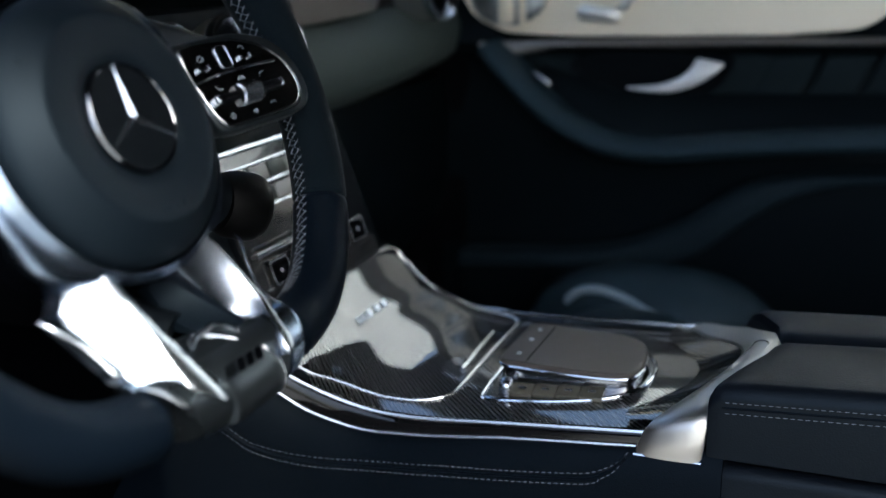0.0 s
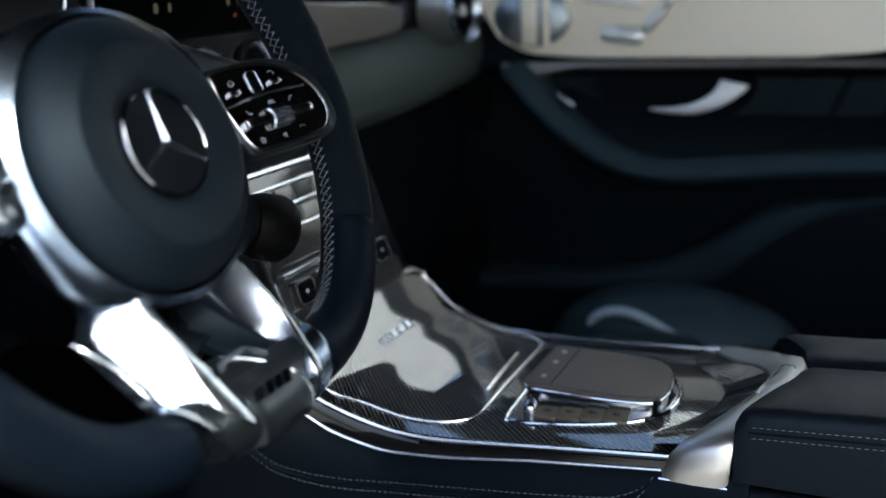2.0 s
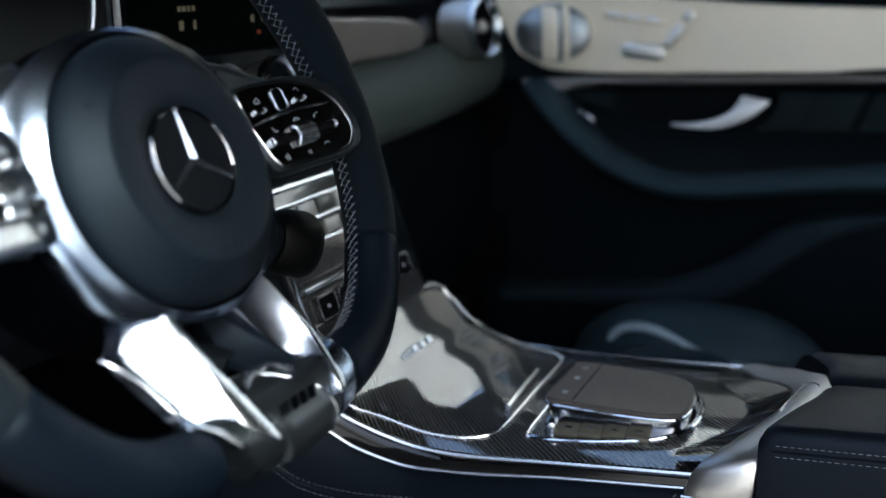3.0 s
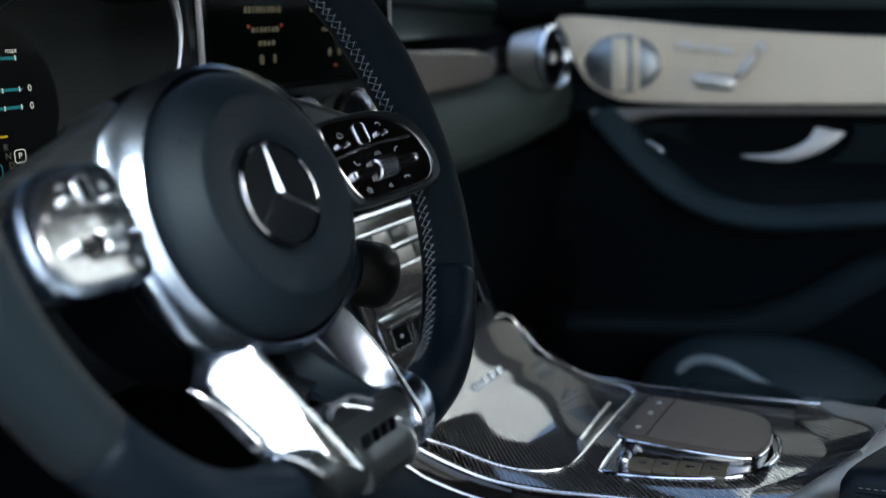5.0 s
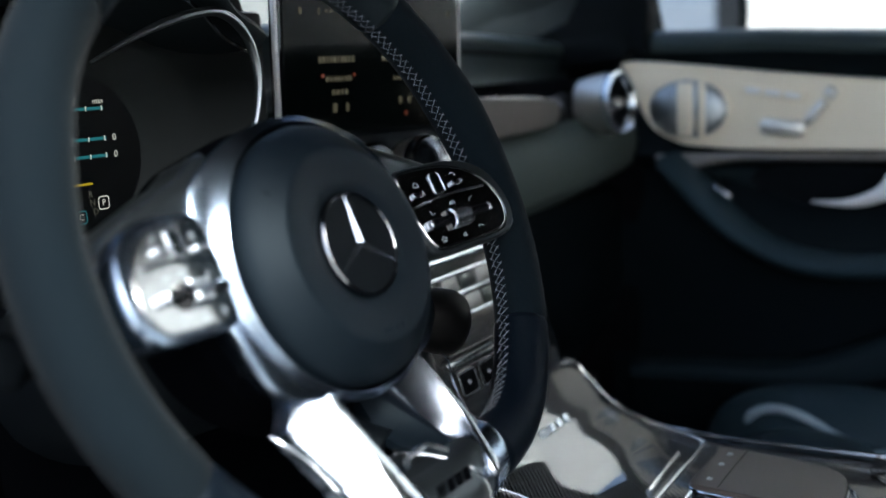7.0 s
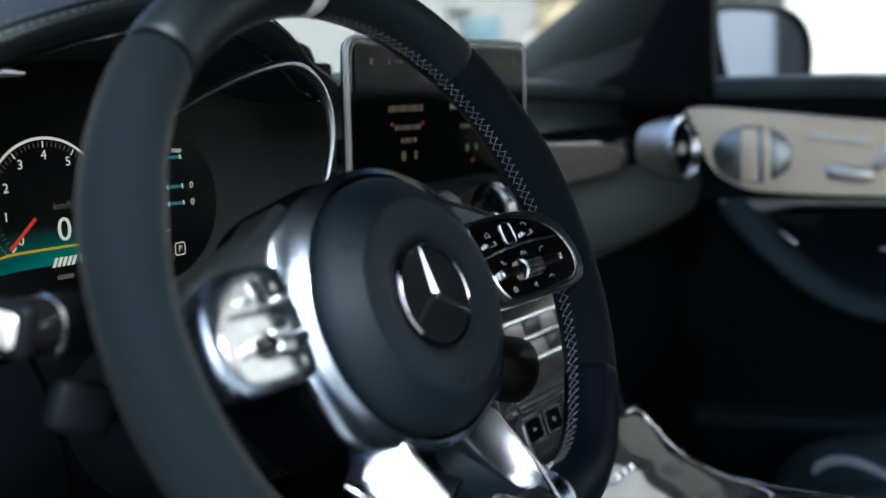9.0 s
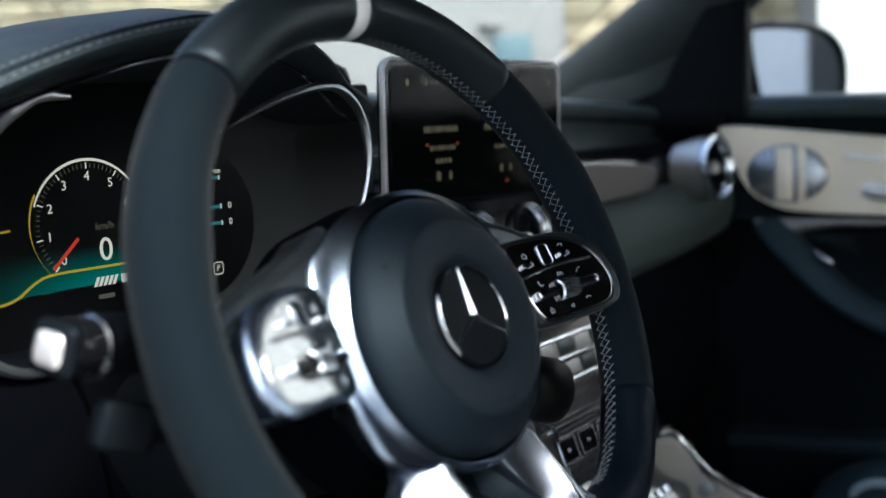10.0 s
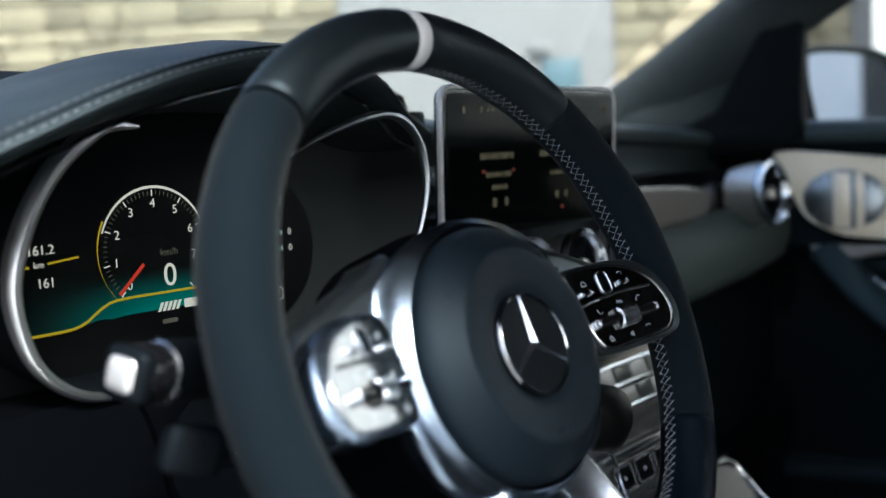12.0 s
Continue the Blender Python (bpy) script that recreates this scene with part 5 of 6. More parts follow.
far_edge = spline([(0.094, -0.0435, top_z(0.094, -0.0435) - 0.0010)] + [(x, y, top_z(x, y) + 0.0028) for x, y in ((0.1125, -0.0320), (0.1190, 0.010), (0.1270, 0.060), (0.1325, 0.086))] + [(x, y - 0.0016, top_z(x, y) + 0.0022) for x, y in ((0.126, 0.1000), (0.100, 0.1025), (0.06, 0.1030), (0.0, 0.1030))], 60)
part("lid_edge", tube(far_edge, 0.0018, 10), SOFT_CHROME, console, "raised chrome lid edge")
bar = [(x, y, top_z(x, y) + 0.0035) for x, y in [(-0.030 + 0.088 * k / 12, -0.0385 + 0.0055 * k / 12) for k in range(13)]]
part("lid_handle", tube(bar, 0.0022, 8, (0, 0, 1), ry=0.0032), SOFT_CHROME, console, "chrome pull bar")
for k in range(7):
    x = -0.010 + 0.0048 * k if k < 4 else 0.0095 + 0.0145 * (k - 4)
    w = 0.0030 if k < 4 else 0.0115
    y = 0.0705
    slope = math.degrees(math.atan2(zt(0.075) - zt(0.066), 0.009))
    part("badge_bar", plate([(0, -0.004), (w, -0.004), (w + 0.003, 0.004), (0.003, 0.004)], 0.0015, 0.0004, Matrix.Translation((x, y, top_z(x, y) + 0.0016)) @ pose(0, 0, 0, slope)), SATIN, console, "plain silver badge bar")

# touch pad and its key row
ring_o = outline2d([(-0.0690, -0.0740), (-0.0620, -0.0690), (0.0, -0.0680), (0.0400, -0.0690), (0.0465, -0.0780), (0.0470, -0.1300), (0.0420, -0.1690), (0.0250, -0.1870), (0.0, -0.1935), (-0.0250, -0.1925), (-0.0420, -0.1840), (-0.0560, -0.1650), (-0.0660, -0.1300), (-0.0700, -0.1000), (-0.0710, -0.0820)], 90)
part("pad_ring", tube([(x, y, top_z(x, y) + 0.0008) for x, y in ring_o], 0.0016, 8, (0, 0, 1), True), CHROME, console)
rings = [[Vector((x * k, y * k - 0.13 * (1 - k), top_z(x, y) + dz)) for x, y in ring_o] for k, dz in ((0.985, 0.0006), (0.95, 0.0012))]
part("key_bed", skin(rings), DARK_CHROME, console)
pad_o = outline2d([(-0.0440, -0.0780), (-0.020, -0.0765), (0.0260, -0.0770), (0.0400, -0.0800), (0.0420, -0.1200), (0.0400, -0.1600), (0.0260, -0.1800), (0.0, -0.1870), (-0.0250, -0.1870), (-0.0400, -0.1790), (-0.0460, -0.1500), (-0.0470, -0.1000)], 80)
pad_z = 0.7690
controller = thing("touch_controller", "grey touch pad with a chrome edge on the console", "touch pad", Matrix.Translation((0, -0.08, pad_z)) @ pose(0, 0, 0, 1.6) @ Matrix.Translation((0, 0.08, 0)))
part("pad_body", plate([(x * 0.97 + 0.001, y * 0.97 - 0.004) for x, y in pad_o], 0.018, 0.002, Matrix.Translation((0, 0, -0.003))), DARK_CHROME, controller, "dark mirror-bright flank")
part("pad_surface", plate(pad_o, 0.0042, 0.0016), material("satin_grey_touch_surface", (0.050, 0.044, 0.041), 0.33, bump=0.03, grain=1200, vary=0.08, spec=0.18), controller, "satin dark grey touch surface")
part("pad_edge", tube([(x * 1.004, y * 1.001, -0.0046) for x, y in pad_o], 0.0013, 8, (0, 0, 1), True), CHROME, controller)
part("pad_crease", tube([(x, -0.0995, 0.0001) for x in np.linspace(-0.043, 0.038, 8)], 0.0004, 5), GLOSS, controller)
for x in (-0.030, 0.002, 0.026):
    part("icon", tube([(x + a, -0.089 + b, 0.0002) for a, b in rounded(0.0042, 0.0032, 0.001, 2)], 0.0005, 4, (0, 0, 1), True), ICON, controller)
for k in range(4):
    y = -0.1005 - 0.0185 * k
    x = -0.0565 + 0.0010 * k
    key = part("function_key", rbox(0.0145, 0.0180, 0.0045, 0.0006, Matrix.Translation((x, y, top_z(x, y) + 0.0032)) @ pose(0, 0, 0, 0, -14, 2)), material("smoked_key", (0.17, 0.16, 0.13), 0.10, metal=0.6, bump=0) if k == 0 else bpy.data.materials["smoked_key"], console)
    part("icon", rbox(0.0024, 0.0062, 0.0004, 0.0001, Matrix.Translation((x, y, top_z(x, y) + 0.0056)) @ pose(0, 0, 0, 0, -14, 2)), SATIN, key)
part("drive_dial", rbox(0.0140, 0.0105, 0.0150, 0.004, Matrix.Translation((-0.0565, -0.0865, top_z(-0.0565, -0.0865) + 0.0050)) @ pose(0, 0, 0, 0, -14, 6), 3), SATIN, console, "chrome drive mode roller")

part("bracket_backing", rbox(0.196, 0.008, 0.030, 0.002, Matrix.Translation((-0.004, -0.2535, 0.7430))), MATT, console)
# satin bracket at the front of the arm rest
inner = [(-0.1050, -0.2010, 0.7345), (-0.1035, -0.2040, 0.7455), (-0.0975, -0.2090, 0.7560), (-0.075, -0.2240, 0.7635), (-0.045, -0.2430, 0.7710), (-0.015, -0.2570, 0.7755), (0.015, -0.2590, 0.7745), (0.045, -0.2460, 0.7680), (0.075, -0.2240, 0.7590), (0.112, -0.2020, 0.7520)]
outer = [(-0.1055, -0.2475, 0.7345), (-0.1050, -0.2490, 0.7530), (-0.0980, -0.2520, 0.7685), (-0.070, -0.2640, 0.7765), (-0.035, -0.2800, 0.7845), (0.0, -0.2870, 0.7875), (0.030, -0.2830, 0.7855), (0.060, -0.2670, 0.7770), (0.090, -0.2440, 0.7650), (0.114, -0.2280, 0.7560)]
front_y = lambda x: interp([(p[0], p[1]) for p in outer[2:]], x) + 0.0015
I, Oo = spline(inner, 60), spline(outer, 60)
rings = []
for i, (a, b) in enumerate(zip(I, Oo)):
    t = I[min(i + 1, 59)] - I[max(i - 1, 0)] + Oo[min(i + 1, 59)] - Oo[max(i - 1, 0)]
    nn = (a - b).cross(t).normalized()
    nn = nn if nn.z - nn.x > 0 else -nn
    rings.append([a - nn * 0.010, a - nn * 0.001, a.lerp(b, 0.04) + nn * 0.0006] + [a.lerp(b, s) + nn * (0.0006 + 0.0024 * math.sin(math.pi * s)) for s in (0.25, 0.5, 0.75)] + [a.lerp(b, 0.96) + nn * 0.0006, b - nn * 0.001, b - nn * 0.010])
part("bracket", skin(rings), BRACKET, console, "satin silver bracket")
part("bracket_edge", tube([(-0.1055, y, 0.7345) for y in np.linspace(-0.2000, -0.2475, 8)], 0.0013, 6), CHROME, console)
top_i = [p for p in I if p.x > -0.094]
rings = [[p + Vector((0, 0.001, -0.001)) for p in top_i], [Vector((p.x, min(p.y + 0.035, -0.19), zt(-0.2) + 0.0006)) for p in top_i]]
part("bracket_slope", skin(rings, False, False, False), CARBON, console)
plq = spline([(-0.034, -0.2560, 0.7785), (-0.004, -0.2640, 0.7815), (0.012, -0.2700, 0.7845), (0.004, -0.2790, 0.7865), (-0.020, -0.2740, 0.7845), (-0.036, -0.2660, 0.7815)], 36, True)
part("plaque", tube(plq, 0.0005, 5, (0, 0, 1), True), CHROME, console)

# ---- arm rest behind it ----
arm = thing("arm_rest", "black leather arm rest with a split lid and grey stitching", "arm rest")


def cushion(x0, x1, y0, y1, z0, z1, r, n=8, rise=0.0, curved=True):
    """A padded block with a crowned top, its front following the bracket."""
    rings = []
    for i, s in enumerate([0.0, 0.006, 0.02] + list(np.linspace(0.06, 1, 14))):
        k = (0.985, 0.995, 1.0)[min(i, 2)]
        dz = (-0.009, -0.003, 0.0)[min(i, 2)]
        sec = [(x1 - r + r * math.cos(radians(a)), z1 - r + r * math.sin(radians(a))) for a in np.linspace(0, 90, n)]
        sec += [(x, z1) for x in np.linspace(x1 - r, x0 + r, 10)[1:-1]]
        sec += [(x0 + r - r * math.sin(radians(a)), z1 - r + r * math.cos(radians(a))) for a in np.linspace(0, 90, n)]
        xm = (x0 + x1) / 2
        sec = [(x1, z0)] + sec + [(x0, z0)]
        ring = []
        for x, z in sec:
            f = front_y(x) if curved else y0
            y = f + s * (y1 - f)
            ring.append(Vector((xm + (x - xm) * k, y, z + ((dz + rise * (-0.26 - y)) if z > z0 + 0.001 else 0) + 0.003 * (1 - ((x - xm) / (x1 - xm)) ** 2) * (z > z1 - 0.004))))
        rings.append(ring)
    return skin(rings)


part("front_lid", cushion(-0.1035, -0.004, -0.2560, -0.75, 0.7395, 0.7925, 0.011, rise=0.054), PAD_LEATHER, arm, "padded black leather lid")
part("rear_lid", cushion(-0.0015, 0.078, -0.2560, -0.75, 0.744, 0.7900, 0.018, rise=0.045), PAD_LEATHER, arm, "padded black leather lid")
part("base", cushion(-0.106, 0.120, -0.2520, -0.75, 0.44, 0.733, 0.008, curved=False, rise=0.010), PAD_LEATHER, arm)
part("core", rbox(0.180, 0.470, 0.05, 0.004, Matrix.Translation((-0.005, -0.510, 0.745))), MATT, arm)
for off in (0.0, -0.0080):
    part("stitching", dashes([(-0.1040, y, 0.7826 + off + 0.054 * (-0.264 - y)) for y in np.linspace(-0.262, -0.60, 60)], 0.0032, 0.0015, 0.00027), THREAD, arm, "grey stitching")
part("seam", tube([(-0.1032, y, 0.7786 + 0.054 * (-0.264 - y)) for y in np.linspace(-0.260, -0.60, 12)], 0.0010, 6), LEATHER, arm)

# ---- passenger seat ----
seat = thing("passenger_seat", "black leather sports seat with grey piping", "seat")


def pillow(cx, cy, cz, rx, ry, rz, e=2.6, n=28):
    """A stuffed form, fuller than an ellipsoid."""
    sp = lambda c, p: math.copysign(abs(c) ** p, c)
    rings = []
    for i in range(1, n):
        v = -math.pi / 2 + math.pi * i / n
        rings.append([(cx + rx * sp(math.cos(v), 2 / e) * sp(math.cos(u), 2 / e), cy + ry * sp(math.cos(v), 2 / e) * sp(math.sin(u), 2 / e), cz + rz * sp(math.sin(v), 2 / e)) for u in np.linspace(0, 2 * math.pi, 36, endpoint=False)])
    return skin(rings)


part("cushion", pillow(0.40, -0.26, 0.545, 0.19, 0.27, 0.075), SEAT_LEATHER, seat)
part("side_bolster", pillow(0.565, -0.075, 0.566, 0.075, 0.175, 0.098, 2.2), SEAT_LEATHER, seat)
part("side_bolster", pillow(0.215, -0.30, 0.575, 0.06, 0.26, 0.075, 2.3), SEAT_LEATHER, seat)
part("thigh_rest", pillow(0.40, -0.06, 0.560, 0.17, 0.10, 0.070), SEAT_LEATHER, seat)
part("base", rbox(0.46, 0.46, 0.14, 0.03, Matrix.Translation((0.40, -0.28, 0.47))), PLASTIC, seat)
part("piping", tube(spline([(0.522, 0.034, 0.606), (0.516, 0.026, 0.626), (0.514, 0.003, 0.6385), (0.512, -0.029, 0.6375), (0.506, -0.079, 0.6205), (0.500, -0.108, 0.6085), (0.495, -0.135, 0.594)], 36), 0.0062, 10), PIPING, seat, "grey piping")
part("buckle", rbox(0.03, 0.05, 0.026, 0.01, Matrix.Translation((0.47, -0.155, 0.606))), PIPING, seat)

# ---- passenger door ----
door = thing("passenger_door", "closed passenger door with pale metal inlay and dark leather", "car door")
prof = [(0.742, 1.120), (0.715, 1.128), (0.692, 1.122), (0.683, 1.108), (0.690, 1.094), (0.700, 1.06), (0.700, 0.99), (0.690, 0.962), (0.684, 0.955), (0.690, 0.945), (0.712, 0.935), (0.716, 0.90), (0.712, 0.86), (0.706, 0.80), (0.712, 0.70), (0.705, 0.58), (0.68, 0.50), (0.69, 0.44)]
pp = spline([(x, z, 0) for x, z in prof], 70)
rings = []
for y in np.linspace(0.30, -0.95, 40):
    k = float(np.interp(y, [-0.95, -0.4, 0.05, 0.30], [-0.055, -0.030, 0.002, 0.010]))
    f = [Vector((p.x, y, p.y + (k if p.y > 1.075 else k * max(0, (p.y - 0.97) / 0.105)))) for p in pp]
    rings.append(f + [Vector((0.80, y, p.z)) for p in reversed(f)])
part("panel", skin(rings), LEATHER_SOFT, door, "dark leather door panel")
ledge_rings = []
for y in np.linspace(0.30, -0.95, 40):
    k = float(np.interp(y, [-0.95, -0.4, 0.05, 0.30], [-0.055, -0.030, 0.002, 0.010]))
    f = [Vector((p.x, y, p.y + k)) for p in pp if p.y > 1.0955]
    ledge_rings.append([p + Vector((-0.0022, 0, 0.0018)) for p in f] + [p + Vector((0.003, 0, -0.004)) for p in reversed(f)])
part("top_ledge", skin(ledge_rings), DASH_TOP, door, "smooth dark leather window ledge")
inlay_o = [(0.262, 1.094), (0.15, 1.084), (0.02, 1.068), (-0.125, 1.054), (-0.30, 1.042), (-0.355, 1.037), (-0.385, 1.020), (-0.372, 0.998), (-0.3437, 0.983), (-0.326, 0.9720), (-0.30, 0.9655), (-0.24, 0.9620), (-0.20, 0.9605), (0.05, 0.962), (0.13, 0.965), (0.180, 0.972), (0.220, 0.995), (0.243, 1.030), (0.258, 1.070)]
DM = Matrix.Translation((0.683, 0, 0)) @ Matrix(((0, 0, -1, 0), (1, 0, 0, 0), (0, 1, 0, 0), (0, 0, 0, 1)))
part("inlay", plate([(p.x, p.y) for p in spline([(y, z, 0) for y, z in inlay_o], 110, True)], 0.02, 0.003, DM), ALU, door, "pale brushed metal inlay")
sp_ = thing("door_speaker", "oval metal door speaker grille with pale reflection bars", "speaker", Matrix.Translation((0.680, 0.166, 1.0215)) @ pose(0, 0, 0, 0, -90, 0))
OVAL = Matrix.Diagonal((0.90, 1.26, 1, 1))
part("grille", lathe([(0.0, 0.012), (0.022, 0.0105), (0.040, 0.007), (0.0465, 0.003), (0.048, 0.0), (0.048, -0.004), (0, -0.004)], 64, OVAL), material("fine_metal_mesh", (0.40, 0.44, 0.47), 0.34, metal=1.0, grain=1600, bump=0.3), sp_)
part("bezel", lathe([(0.047, -0.003), (0.0500, -0.001), (0.0508, 0.0012), (0.049, 0.0022), (0.0465, 0.001)], 64, OVAL), ALU, sp_)
# pale upright bars stand in for the bronze reflection on the grille
for y, w in ((0.000, 0.024), (-0.0240, 0.012)):
    part("bar", rbox(0.078, w, 0.004, 0.0016, Matrix.Translation((0, y, 0.0108 - 0.08 * abs(y)))), ALU, sp_)
for y in (0.018, 0.030, 0.042, -0.036, -0.046):
    part("rib", rbox(2 * 0.041 * math.sqrt(1 - (y / 0.060) ** 2), 0.0022, 0.003, 0.001, Matrix.Translation((0, y, 0.0105 - 2.6 * y * y))), DARK_CHROME, sp_)
sw = thing("seat_switch", "silver seat-shaped adjustment switch on the door", "switch")
ends = lambda s: 0.55 + 0.45 * min(1, 7 * s, 7 * (1 - s))
part("seat_key", tube(spline([(0.677, 0.060, 0.9965), (0.675, 0.040, 0.9950), (0.675, 0.016, 0.9925), (0.677, -0.002, 0.9910)], 16), 0.0058, 12, (0, 0, 1), ry=0.0122, scale=ends), SWITCH_METAL, sw)
part("back_key", tube(spline([(0.676, -0.002, 0.9975), (0.674, -0.012, 1.0095), (0.674, -0.0215, 1.0210), (0.675, -0.029, 1.0300)], 14), 0.0075, 12, (1, 0, 0), ry=0.0060, scale=ends), SWITCH_METAL, sw)
part("head_key", rbox(0.010, 0.017, 0.016, 0.005, Matrix.Translation((0.676, -0.0350, 1.0400)) @ pose(0, 0, 0, 40), 3), SWITCH_METAL, sw)
part("switch_bed", plate(outline2d([(0.070, 0.9850), (0.066, 1.0090), (0.020, 1.0090), (-0.012, 1.0300), (-0.030, 1.0500), (-0.052, 1.0480), (-0.050, 1.0300), (-0.022, 0.9950), (-0.006, 0.9785), (0.040, 0.9790)], 50), 0.003, 0.001, Matrix.Translation((0.6815, 0, 0)) @ Matrix(((0, 0, -1, 0), (1, 0, 0, 0), (0, 1, 0, 0), (0, 0, 0, 1)))), ALU, sw)
memory = part("memory_keys", rbox(0.006, 0.092, 0.014, 0.004, Matrix.Translation((0.6805, 0.043, 1.0415)) @ pose(0, 0, 0, 8.5), 3), ALU, sw)
for k in range(3):
    part("memory_key", rbox(0.004, 0.022, 0.008, 0.002, Matrix.Translation((0.6775, 0.043 + 0.027 * (1 - k), 1.0415 + 0.0040 * (1 - k))) @ pose(0, 0, 0, 8.5)), HANDLE, memory)
# handle in its bowl
bowl_o = [(0.078, 0.922), (0.052, 0.939), (0.0, 0.9415), (-0.08, 0.940), (-0.140, 0.937), (-0.156, 0.925), (-0.140, 0.895), (-0.105, 0.872), (-0.060, 0.862), (0.008, 0.873), (0.050, 0.892), (0.072, 0.908)]
bo = spline([(0.706, y, z) for y, z in bowl_o], 60, True)
cb = sum(bo, Vector()) / len(bo)
rings = [[p + Vector((-0.004, 0, 0)) for p in bo], [p + Vector((-0.007, 0, 0)) for p in bo], [cb + (p - cb) * 0.93 + Vector((-0.005, 0, 0)) for p in bo], [cb + (p - cb) * 0.80 + Vector((0.002, 0, 0)) for p in bo], [cb + (p - cb) * 0.3 + Vector((0.004, 0, 0)) for p in bo]]
part("handle_bowl", skin(rings), PLASTIC, door, "black handle recess")
grip_low = spline([(0.692, -0.008, 0.8868), (0.684, -0.042, 0.8838), (0.680, -0.076, 0.8842), (0.679, -0.112, 0.8960), (0.681, -0.135, 0.9110), (0.686, -0.1460, 0.9225)], 36)
grip_top = spline([(0.692, -0.008, 0.8894), (0.684, -0.042, 0.8920), (0.680, -0.070, 0.8985), (0.679, -0.092, 0.9095), (0.681, -0.102, 0.9200), (0.686, -0.1065, 0.9305)], 36)
rings = []
for a, b in zip(grip_low, grip_top):
    c, h = (a + b) / 2, (b - a) / 2
    rings.append([c + h * math.sin(q) + Vector((-0.0055 * math.cos(q) * (0.4 + 0.6 * min(1, h.length / 0.006)), 0, 0)) for q in np.linspace(0, 2 * math.pi, 18, endpoint=False)])
part("handle", skin(rings), HANDLE, door, "bright silver pull handle")
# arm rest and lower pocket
# paler leather than the panel: light from above put into the arm pad's colour
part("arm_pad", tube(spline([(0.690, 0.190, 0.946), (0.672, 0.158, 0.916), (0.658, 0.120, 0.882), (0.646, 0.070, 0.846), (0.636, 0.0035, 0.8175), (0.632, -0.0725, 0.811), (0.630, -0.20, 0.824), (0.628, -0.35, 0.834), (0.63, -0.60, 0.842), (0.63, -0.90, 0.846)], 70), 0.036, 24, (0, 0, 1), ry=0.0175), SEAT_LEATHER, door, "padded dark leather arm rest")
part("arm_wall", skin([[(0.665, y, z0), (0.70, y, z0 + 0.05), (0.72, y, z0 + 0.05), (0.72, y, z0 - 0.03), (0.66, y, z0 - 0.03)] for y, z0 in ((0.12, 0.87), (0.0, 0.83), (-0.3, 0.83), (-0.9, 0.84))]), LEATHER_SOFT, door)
part("ledge", tube(spline([(0.690, 0.215, 0.950), (0.686, 0.10, 0.952), (0.685, -0.1, 0.952), (0.686, -0.5, 0.952), (0.686, -0.9, 0.952)], 30), 0.010, 10, (0, 0, 1), ry=0.006), GREY_TRIM, door)
part("ledge_corner", tube(spline([(0.688, 0.212, 0.944), (0.684, 0.185, 0.938), (0.684, 0.150, 0.944), (0.685, 0.090, 0.951)], 20), 0.012, 12, (0, 0, 1), ry=0.013, scale=lambda s: 1.0 - 0.65 * s), GREY_TRIM, door, "satin grey trim corner")
part("lock_switch", rbox(0.010, 0.030, 0.008, 0.003, Matrix.Translation((0.648, 0.105, 0.905)) @ pose(0, 0, 0, 35)), DARK_CHROME, door)
lip_up = spline([(y, z, 0) for y, z in ((0.25, 0.636), (0.196, 0.640), (0.077, 0.649), (-0.009, 0.664), (-0.091, 0.700), (-0.130, 0.727), (-0.182, 0.762), (-0.241, 0.775), (-0.353, 0.7855), (-0.60, 0.790), (-0.92, 0.795))], 70)
lip_low = spline([(y, z, 0) for y, z in ((0.25, 0.612), (0.193, 0.616), (0.0745, 0.624), (-0.012, 0.628), (-0.094, 0.648), (-0.133, 0.668), (-0.188, 0.712), (-0.2575, 0.7524), (-0.354, 0.769), (-0.60, 0.772), (-0.92, 0.775))], 70)
rings, body = [], []
for u, w in zip(lip_up, lip_low):
    up_, lo_ = Vector((0.660, u.x, u.y)), Vector((0.652, w.x, w.y))
    mid = (up_ + lo_) / 2
    rings.append([up_ + Vector((0.045, 0, -0.004)), up_ + Vector((0.014, 0, 0.001)), up_ + Vector((0.003, 0, -0.002)), mid.lerp(up_, 0.5) + Vector((-0.006, 0, 0)), mid + Vector((-0.007, 0, 0)), mid.lerp(lo_, 0.5) + Vector((-0.004, 0, 0)), lo_, lo_ + Vector((0.012, 0, -0.004)), lo_ + Vector((0.045, 0, -0.006))])
    body.append([Vector((0.664, w.x, w.y + 0.004)), Vector((0.660, w.x, w.y * 0.6 + 0.2)), Vector((0.664, w.x, 0.50)), Vector((0.715, w.x, 0.50)), Vector((0.715, w.x, w.y + 0.002))])
# lip toned paler than its near-black pocket, top light and shade as colour
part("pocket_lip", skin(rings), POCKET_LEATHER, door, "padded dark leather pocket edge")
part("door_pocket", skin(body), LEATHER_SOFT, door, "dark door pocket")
part("handle_field", plate(outline2d([(0.150, 0.930), (0.120, 0.9330), (-0.10, 0.9330), (-0.196, 0.9320), (-0.205, 0.925), (-0.172, 0.856), (-0.150, 0.850), (0.010, 0.850), (0.060, 0.866), (0.110, 0.900)], 60), 0.010, 0.003, Matrix.Translation((0.7080, 0, 0)) @ Matrix(((0, 0, -1, 0), (1, 0, 0, 0), (0, 1, 0, 0), (0, 0, 0, 1)))), DOOR_LEATHER, door)
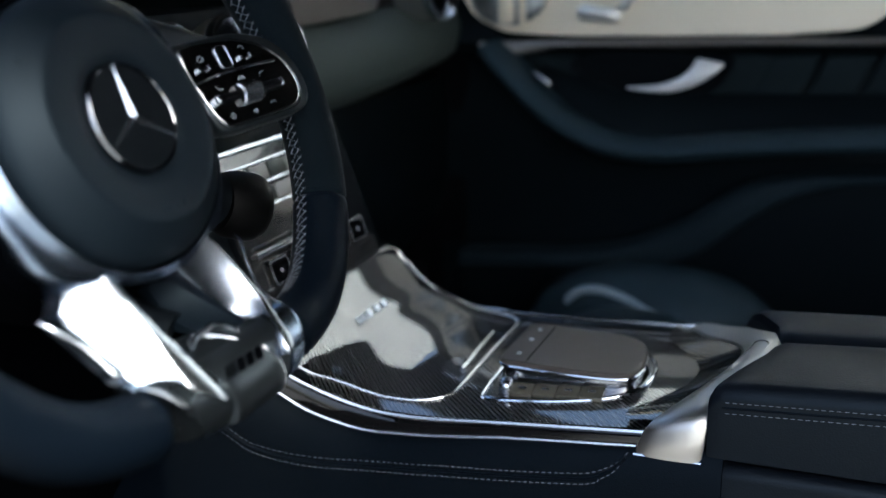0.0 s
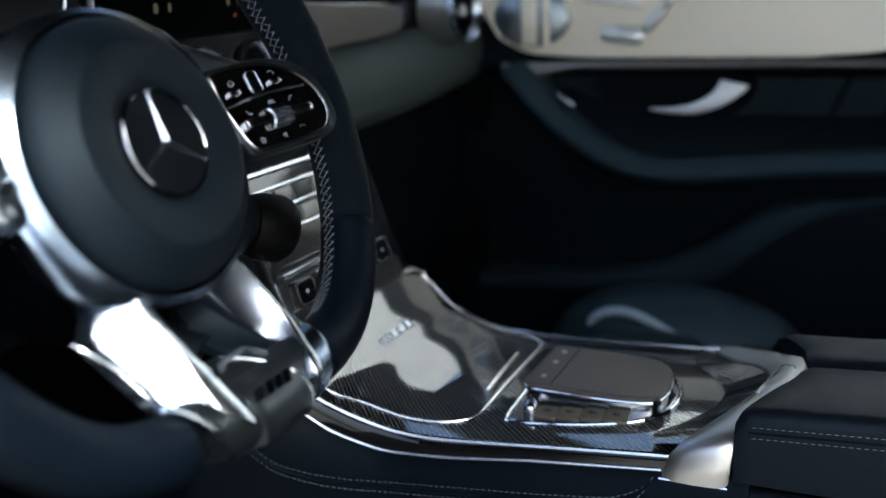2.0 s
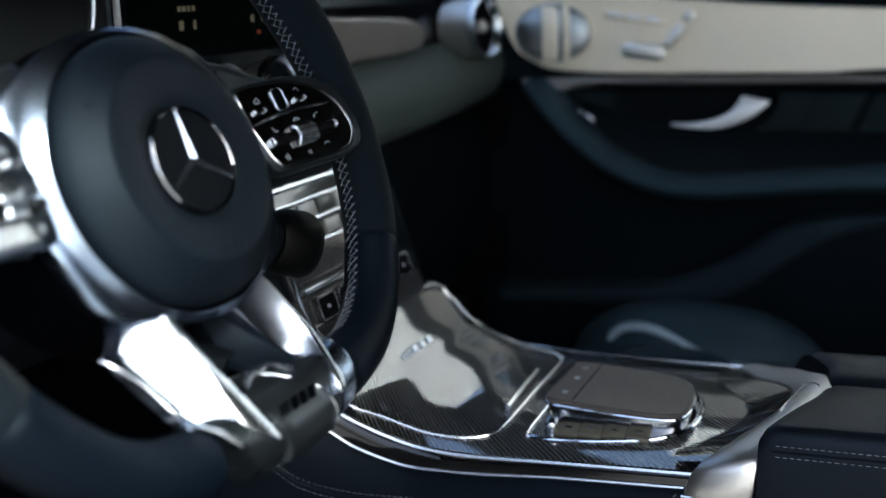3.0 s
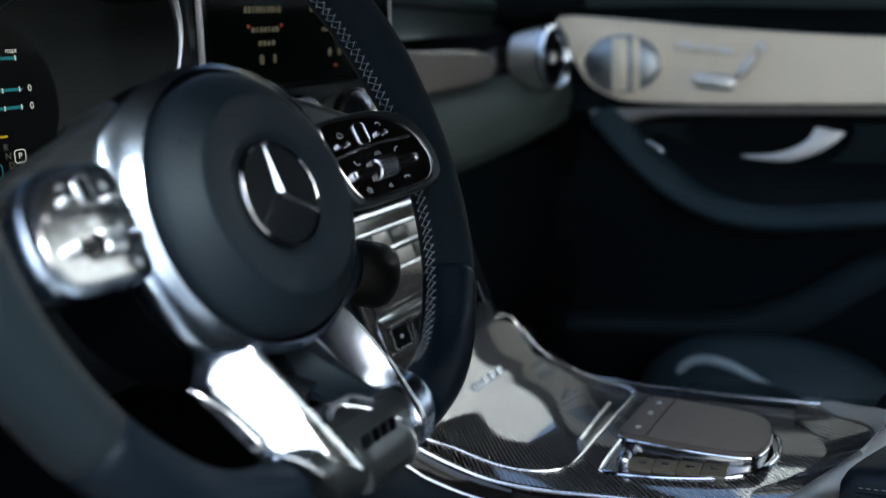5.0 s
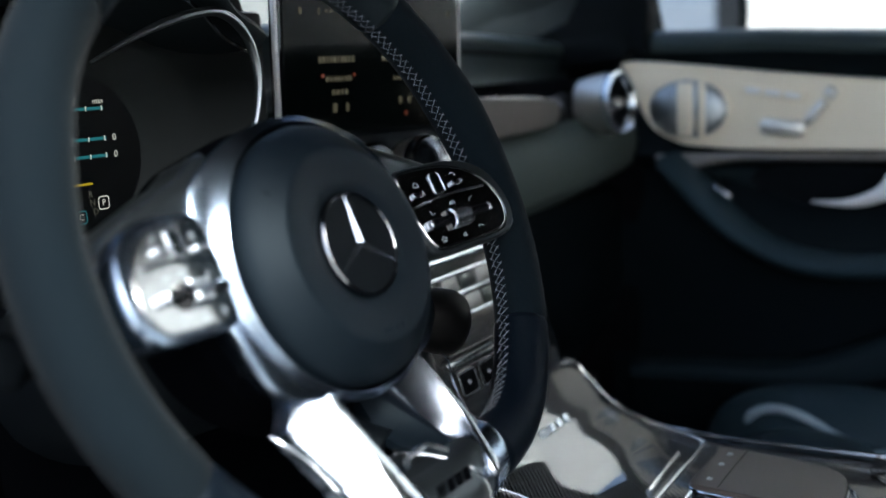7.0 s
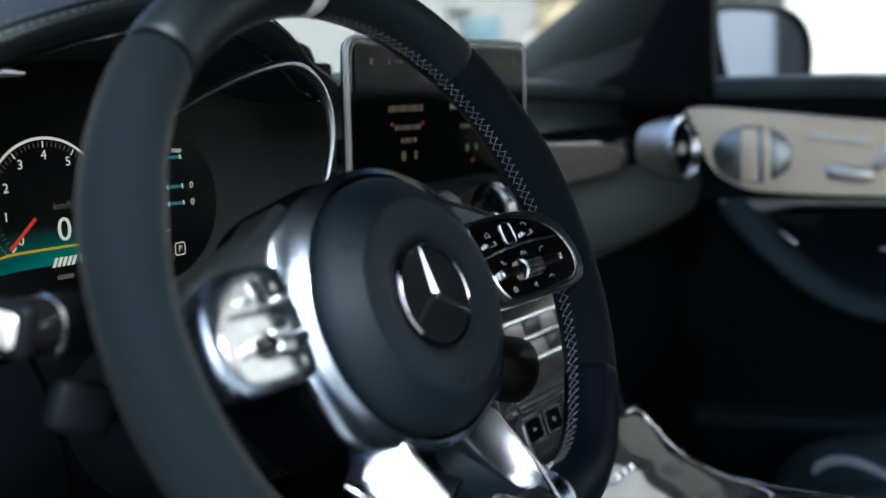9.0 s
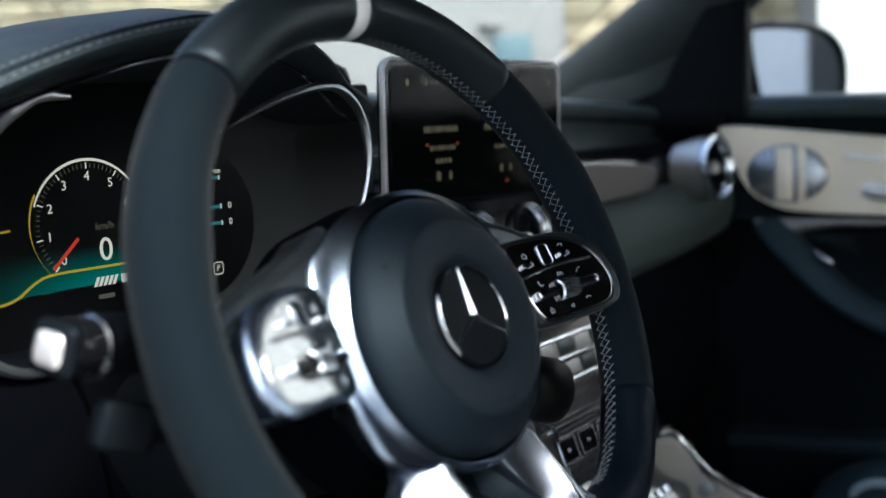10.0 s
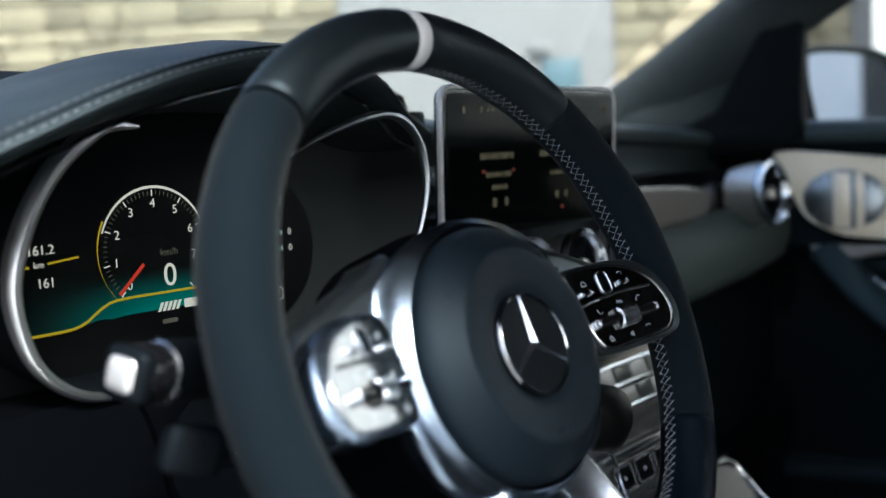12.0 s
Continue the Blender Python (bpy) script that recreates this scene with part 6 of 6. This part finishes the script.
# slanted padded fields beside the handle
for k in range(6):
    y0 = -0.1705 - 0.0695 * k
    o = [(y0, 0.852), (y0 - 0.063, 0.8525), (y0 - 0.097, 0.932), (y0 - 0.036, 0.932)]
    part("quilted_field", plate(o, 0.010, 0.004, Matrix.Translation((0.7065, 0, 0)) @ Matrix(((0, 0, -1, 0), (1, 0, 0, 0), (0, 1, 0, 0), (0, 0, 0, 1))), 3), DOOR_LEATHER, door)

# ---- windscreen pillar, glass and outside mirror ----
part_p = thing("windscreen_pillar", "dark trimmed windscreen pillar", "pillar", kind="structure")
pil = spline([(0.755, 0.700, 1.060), (0.735, 0.560, 1.130), (0.715, 0.420, 1.203), (0.690, 0.280, 1.278), (0.660, 0.140, 1.350), (0.640, 0.0, 1.400), (0.63, -0.2, 1.44)], 40)
part("pillar_foot", rbox(0.07, 0.30, 0.05, 0.012, Matrix.Translation((0.700, 0.40, 1.105)) @ pose(0, 0, 0, -6)), PLASTIC, part_p)
part("pillar_trim", sweep([p + Vector((0, 0.007, 0.0135)) for p in pil], ring_section(0.060, 24, 0.028), (1, 0.1, 0.2)), material("pillar_cloth", (0.0100, 0.0165, 0.0185), 0.8, grain=1200, bump=0.3), part_p)
part("quarter_trim", plate([(0.47, 1.118), (0.222, 1.106), (0.222, 1.20), (0.216, 1.30), (0.262, 1.30), (0.296, 1.25), (0.326, 1.205), (0.352, 1.160), (0.42, 1.135)], 0.03, 0.006, Matrix.Translation((0.668, 0, 0)) @ Matrix(((0, 0, -1, 0), (1, 0, 0, 0), (0, 1, 0, 0), (0, 0, 0, 1)))), PLASTIC, part_p, "black window corner trim")
part("pillar_lower", plate([(0.60, 1.095), (0.26, 1.095), (0.25, 1.20), (0.235, 1.30), (0.28, 1.30), (0.37, 1.245), (0.47, 1.185), (0.60, 1.125)], 0.02, 0.004, Matrix.Translation((0.698, 0, 0)) @ Matrix(((0, 0, -1, 0), (1, 0, 0, 0), (0, 1, 0, 0), (0, 0, 0, 1)))), bpy.data.materials["pillar_cloth"], part_p)
left_pil = thing("windscreen_pillar_left", "dark trimmed windscreen pillar", "pillar", kind="structure")
part("pillar_trim", sweep([Vector((-p.x - 0.02, p.y + 0.05, p.z)) for p in pil[:30]], ring_section(0.050, 20, 0.028), (1, 0.1, 0.2)), PLASTIC, left_pil)
ws = solo("windscreen", skin([[(x * w, y - 0.05 * x * x, z) for x in np.linspace(-1, 1, 15)] + [(x * w, y - 0.05 * x * x + 0.003, z + 0.003) for x in np.linspace(1, -1, 15)] for y, z, w in ((0.80, 1.06, 0.70), (0.62, 1.20, 0.67), (0.44, 1.31, 0.63), (0.26, 1.41, 0.58))]), GLASS, "clear sloping windscreen", "window", kind="structure")
ws.visible_shadow = False
wd = solo("window_1", skin([[(x, y, z) for y in np.linspace(0.25, -0.90, 10)] + [(x + 0.004, y, z) for y in np.linspace(-0.90, 0.25, 10)] for x, z in ((0.735, 1.08), (0.715, 1.20), (0.68, 1.32), (0.63, 1.43))]), GLASS, "clear closed passenger window", "window", kind="structure")
wd.visible_shadow = False
mir = thing("door_mirror", "dark outside door mirror", "mirror", Matrix.Translation((1.040, 0.262, 1.180)) @ pose(0, 0, 0, 0, 0, -27))
part("housing", pillow(-0.008, 0.036, 0.004, 0.132, 0.060, 0.088, 2.8), PLASTIC, mir)
mo = outline2d([(-0.132, 0.045), (-0.124, 0.070), (-0.06, 0.074), (0.02, 0.066), (0.062, 0.042), (0.078, 0.0), (0.070, -0.055), (0.05, -0.068), (-0.04, -0.066), (-0.100, -0.060), (-0.122, -0.01)], 50)
part("glass", plate(mo, 0.006, 0.001, Matrix.Translation((0, -0.026, 0.0)) @ pose(0, 0, 0, 90)), MIRROR, mir, "mirror glass")
part("rim", tube([(x * 1.05, -0.024, y * 1.06) for x, y in mo], 0.0070, 8, (0, 1, 0), True, ry=0.012), PLASTIC, mir, "dark plastic mirror rim")
mi = mir.matrix_world.inverted()
part("stalk", tube([mi @ Vector(p) for p in ((0.735, 0.24, 1.085), (0.82, 0.26, 1.095), (0.92, 0.295, 1.115), (0.97, 0.31, 1.13))], 0.030, 12, (0, 0, 1), ry=0.015), PLASTIC, mir)

# stone walls last
stone_wall("wall_stone_left", -9.0, -0.76, 3)
stone_wall("wall_stone_right", 1.38, 3.25, 5)
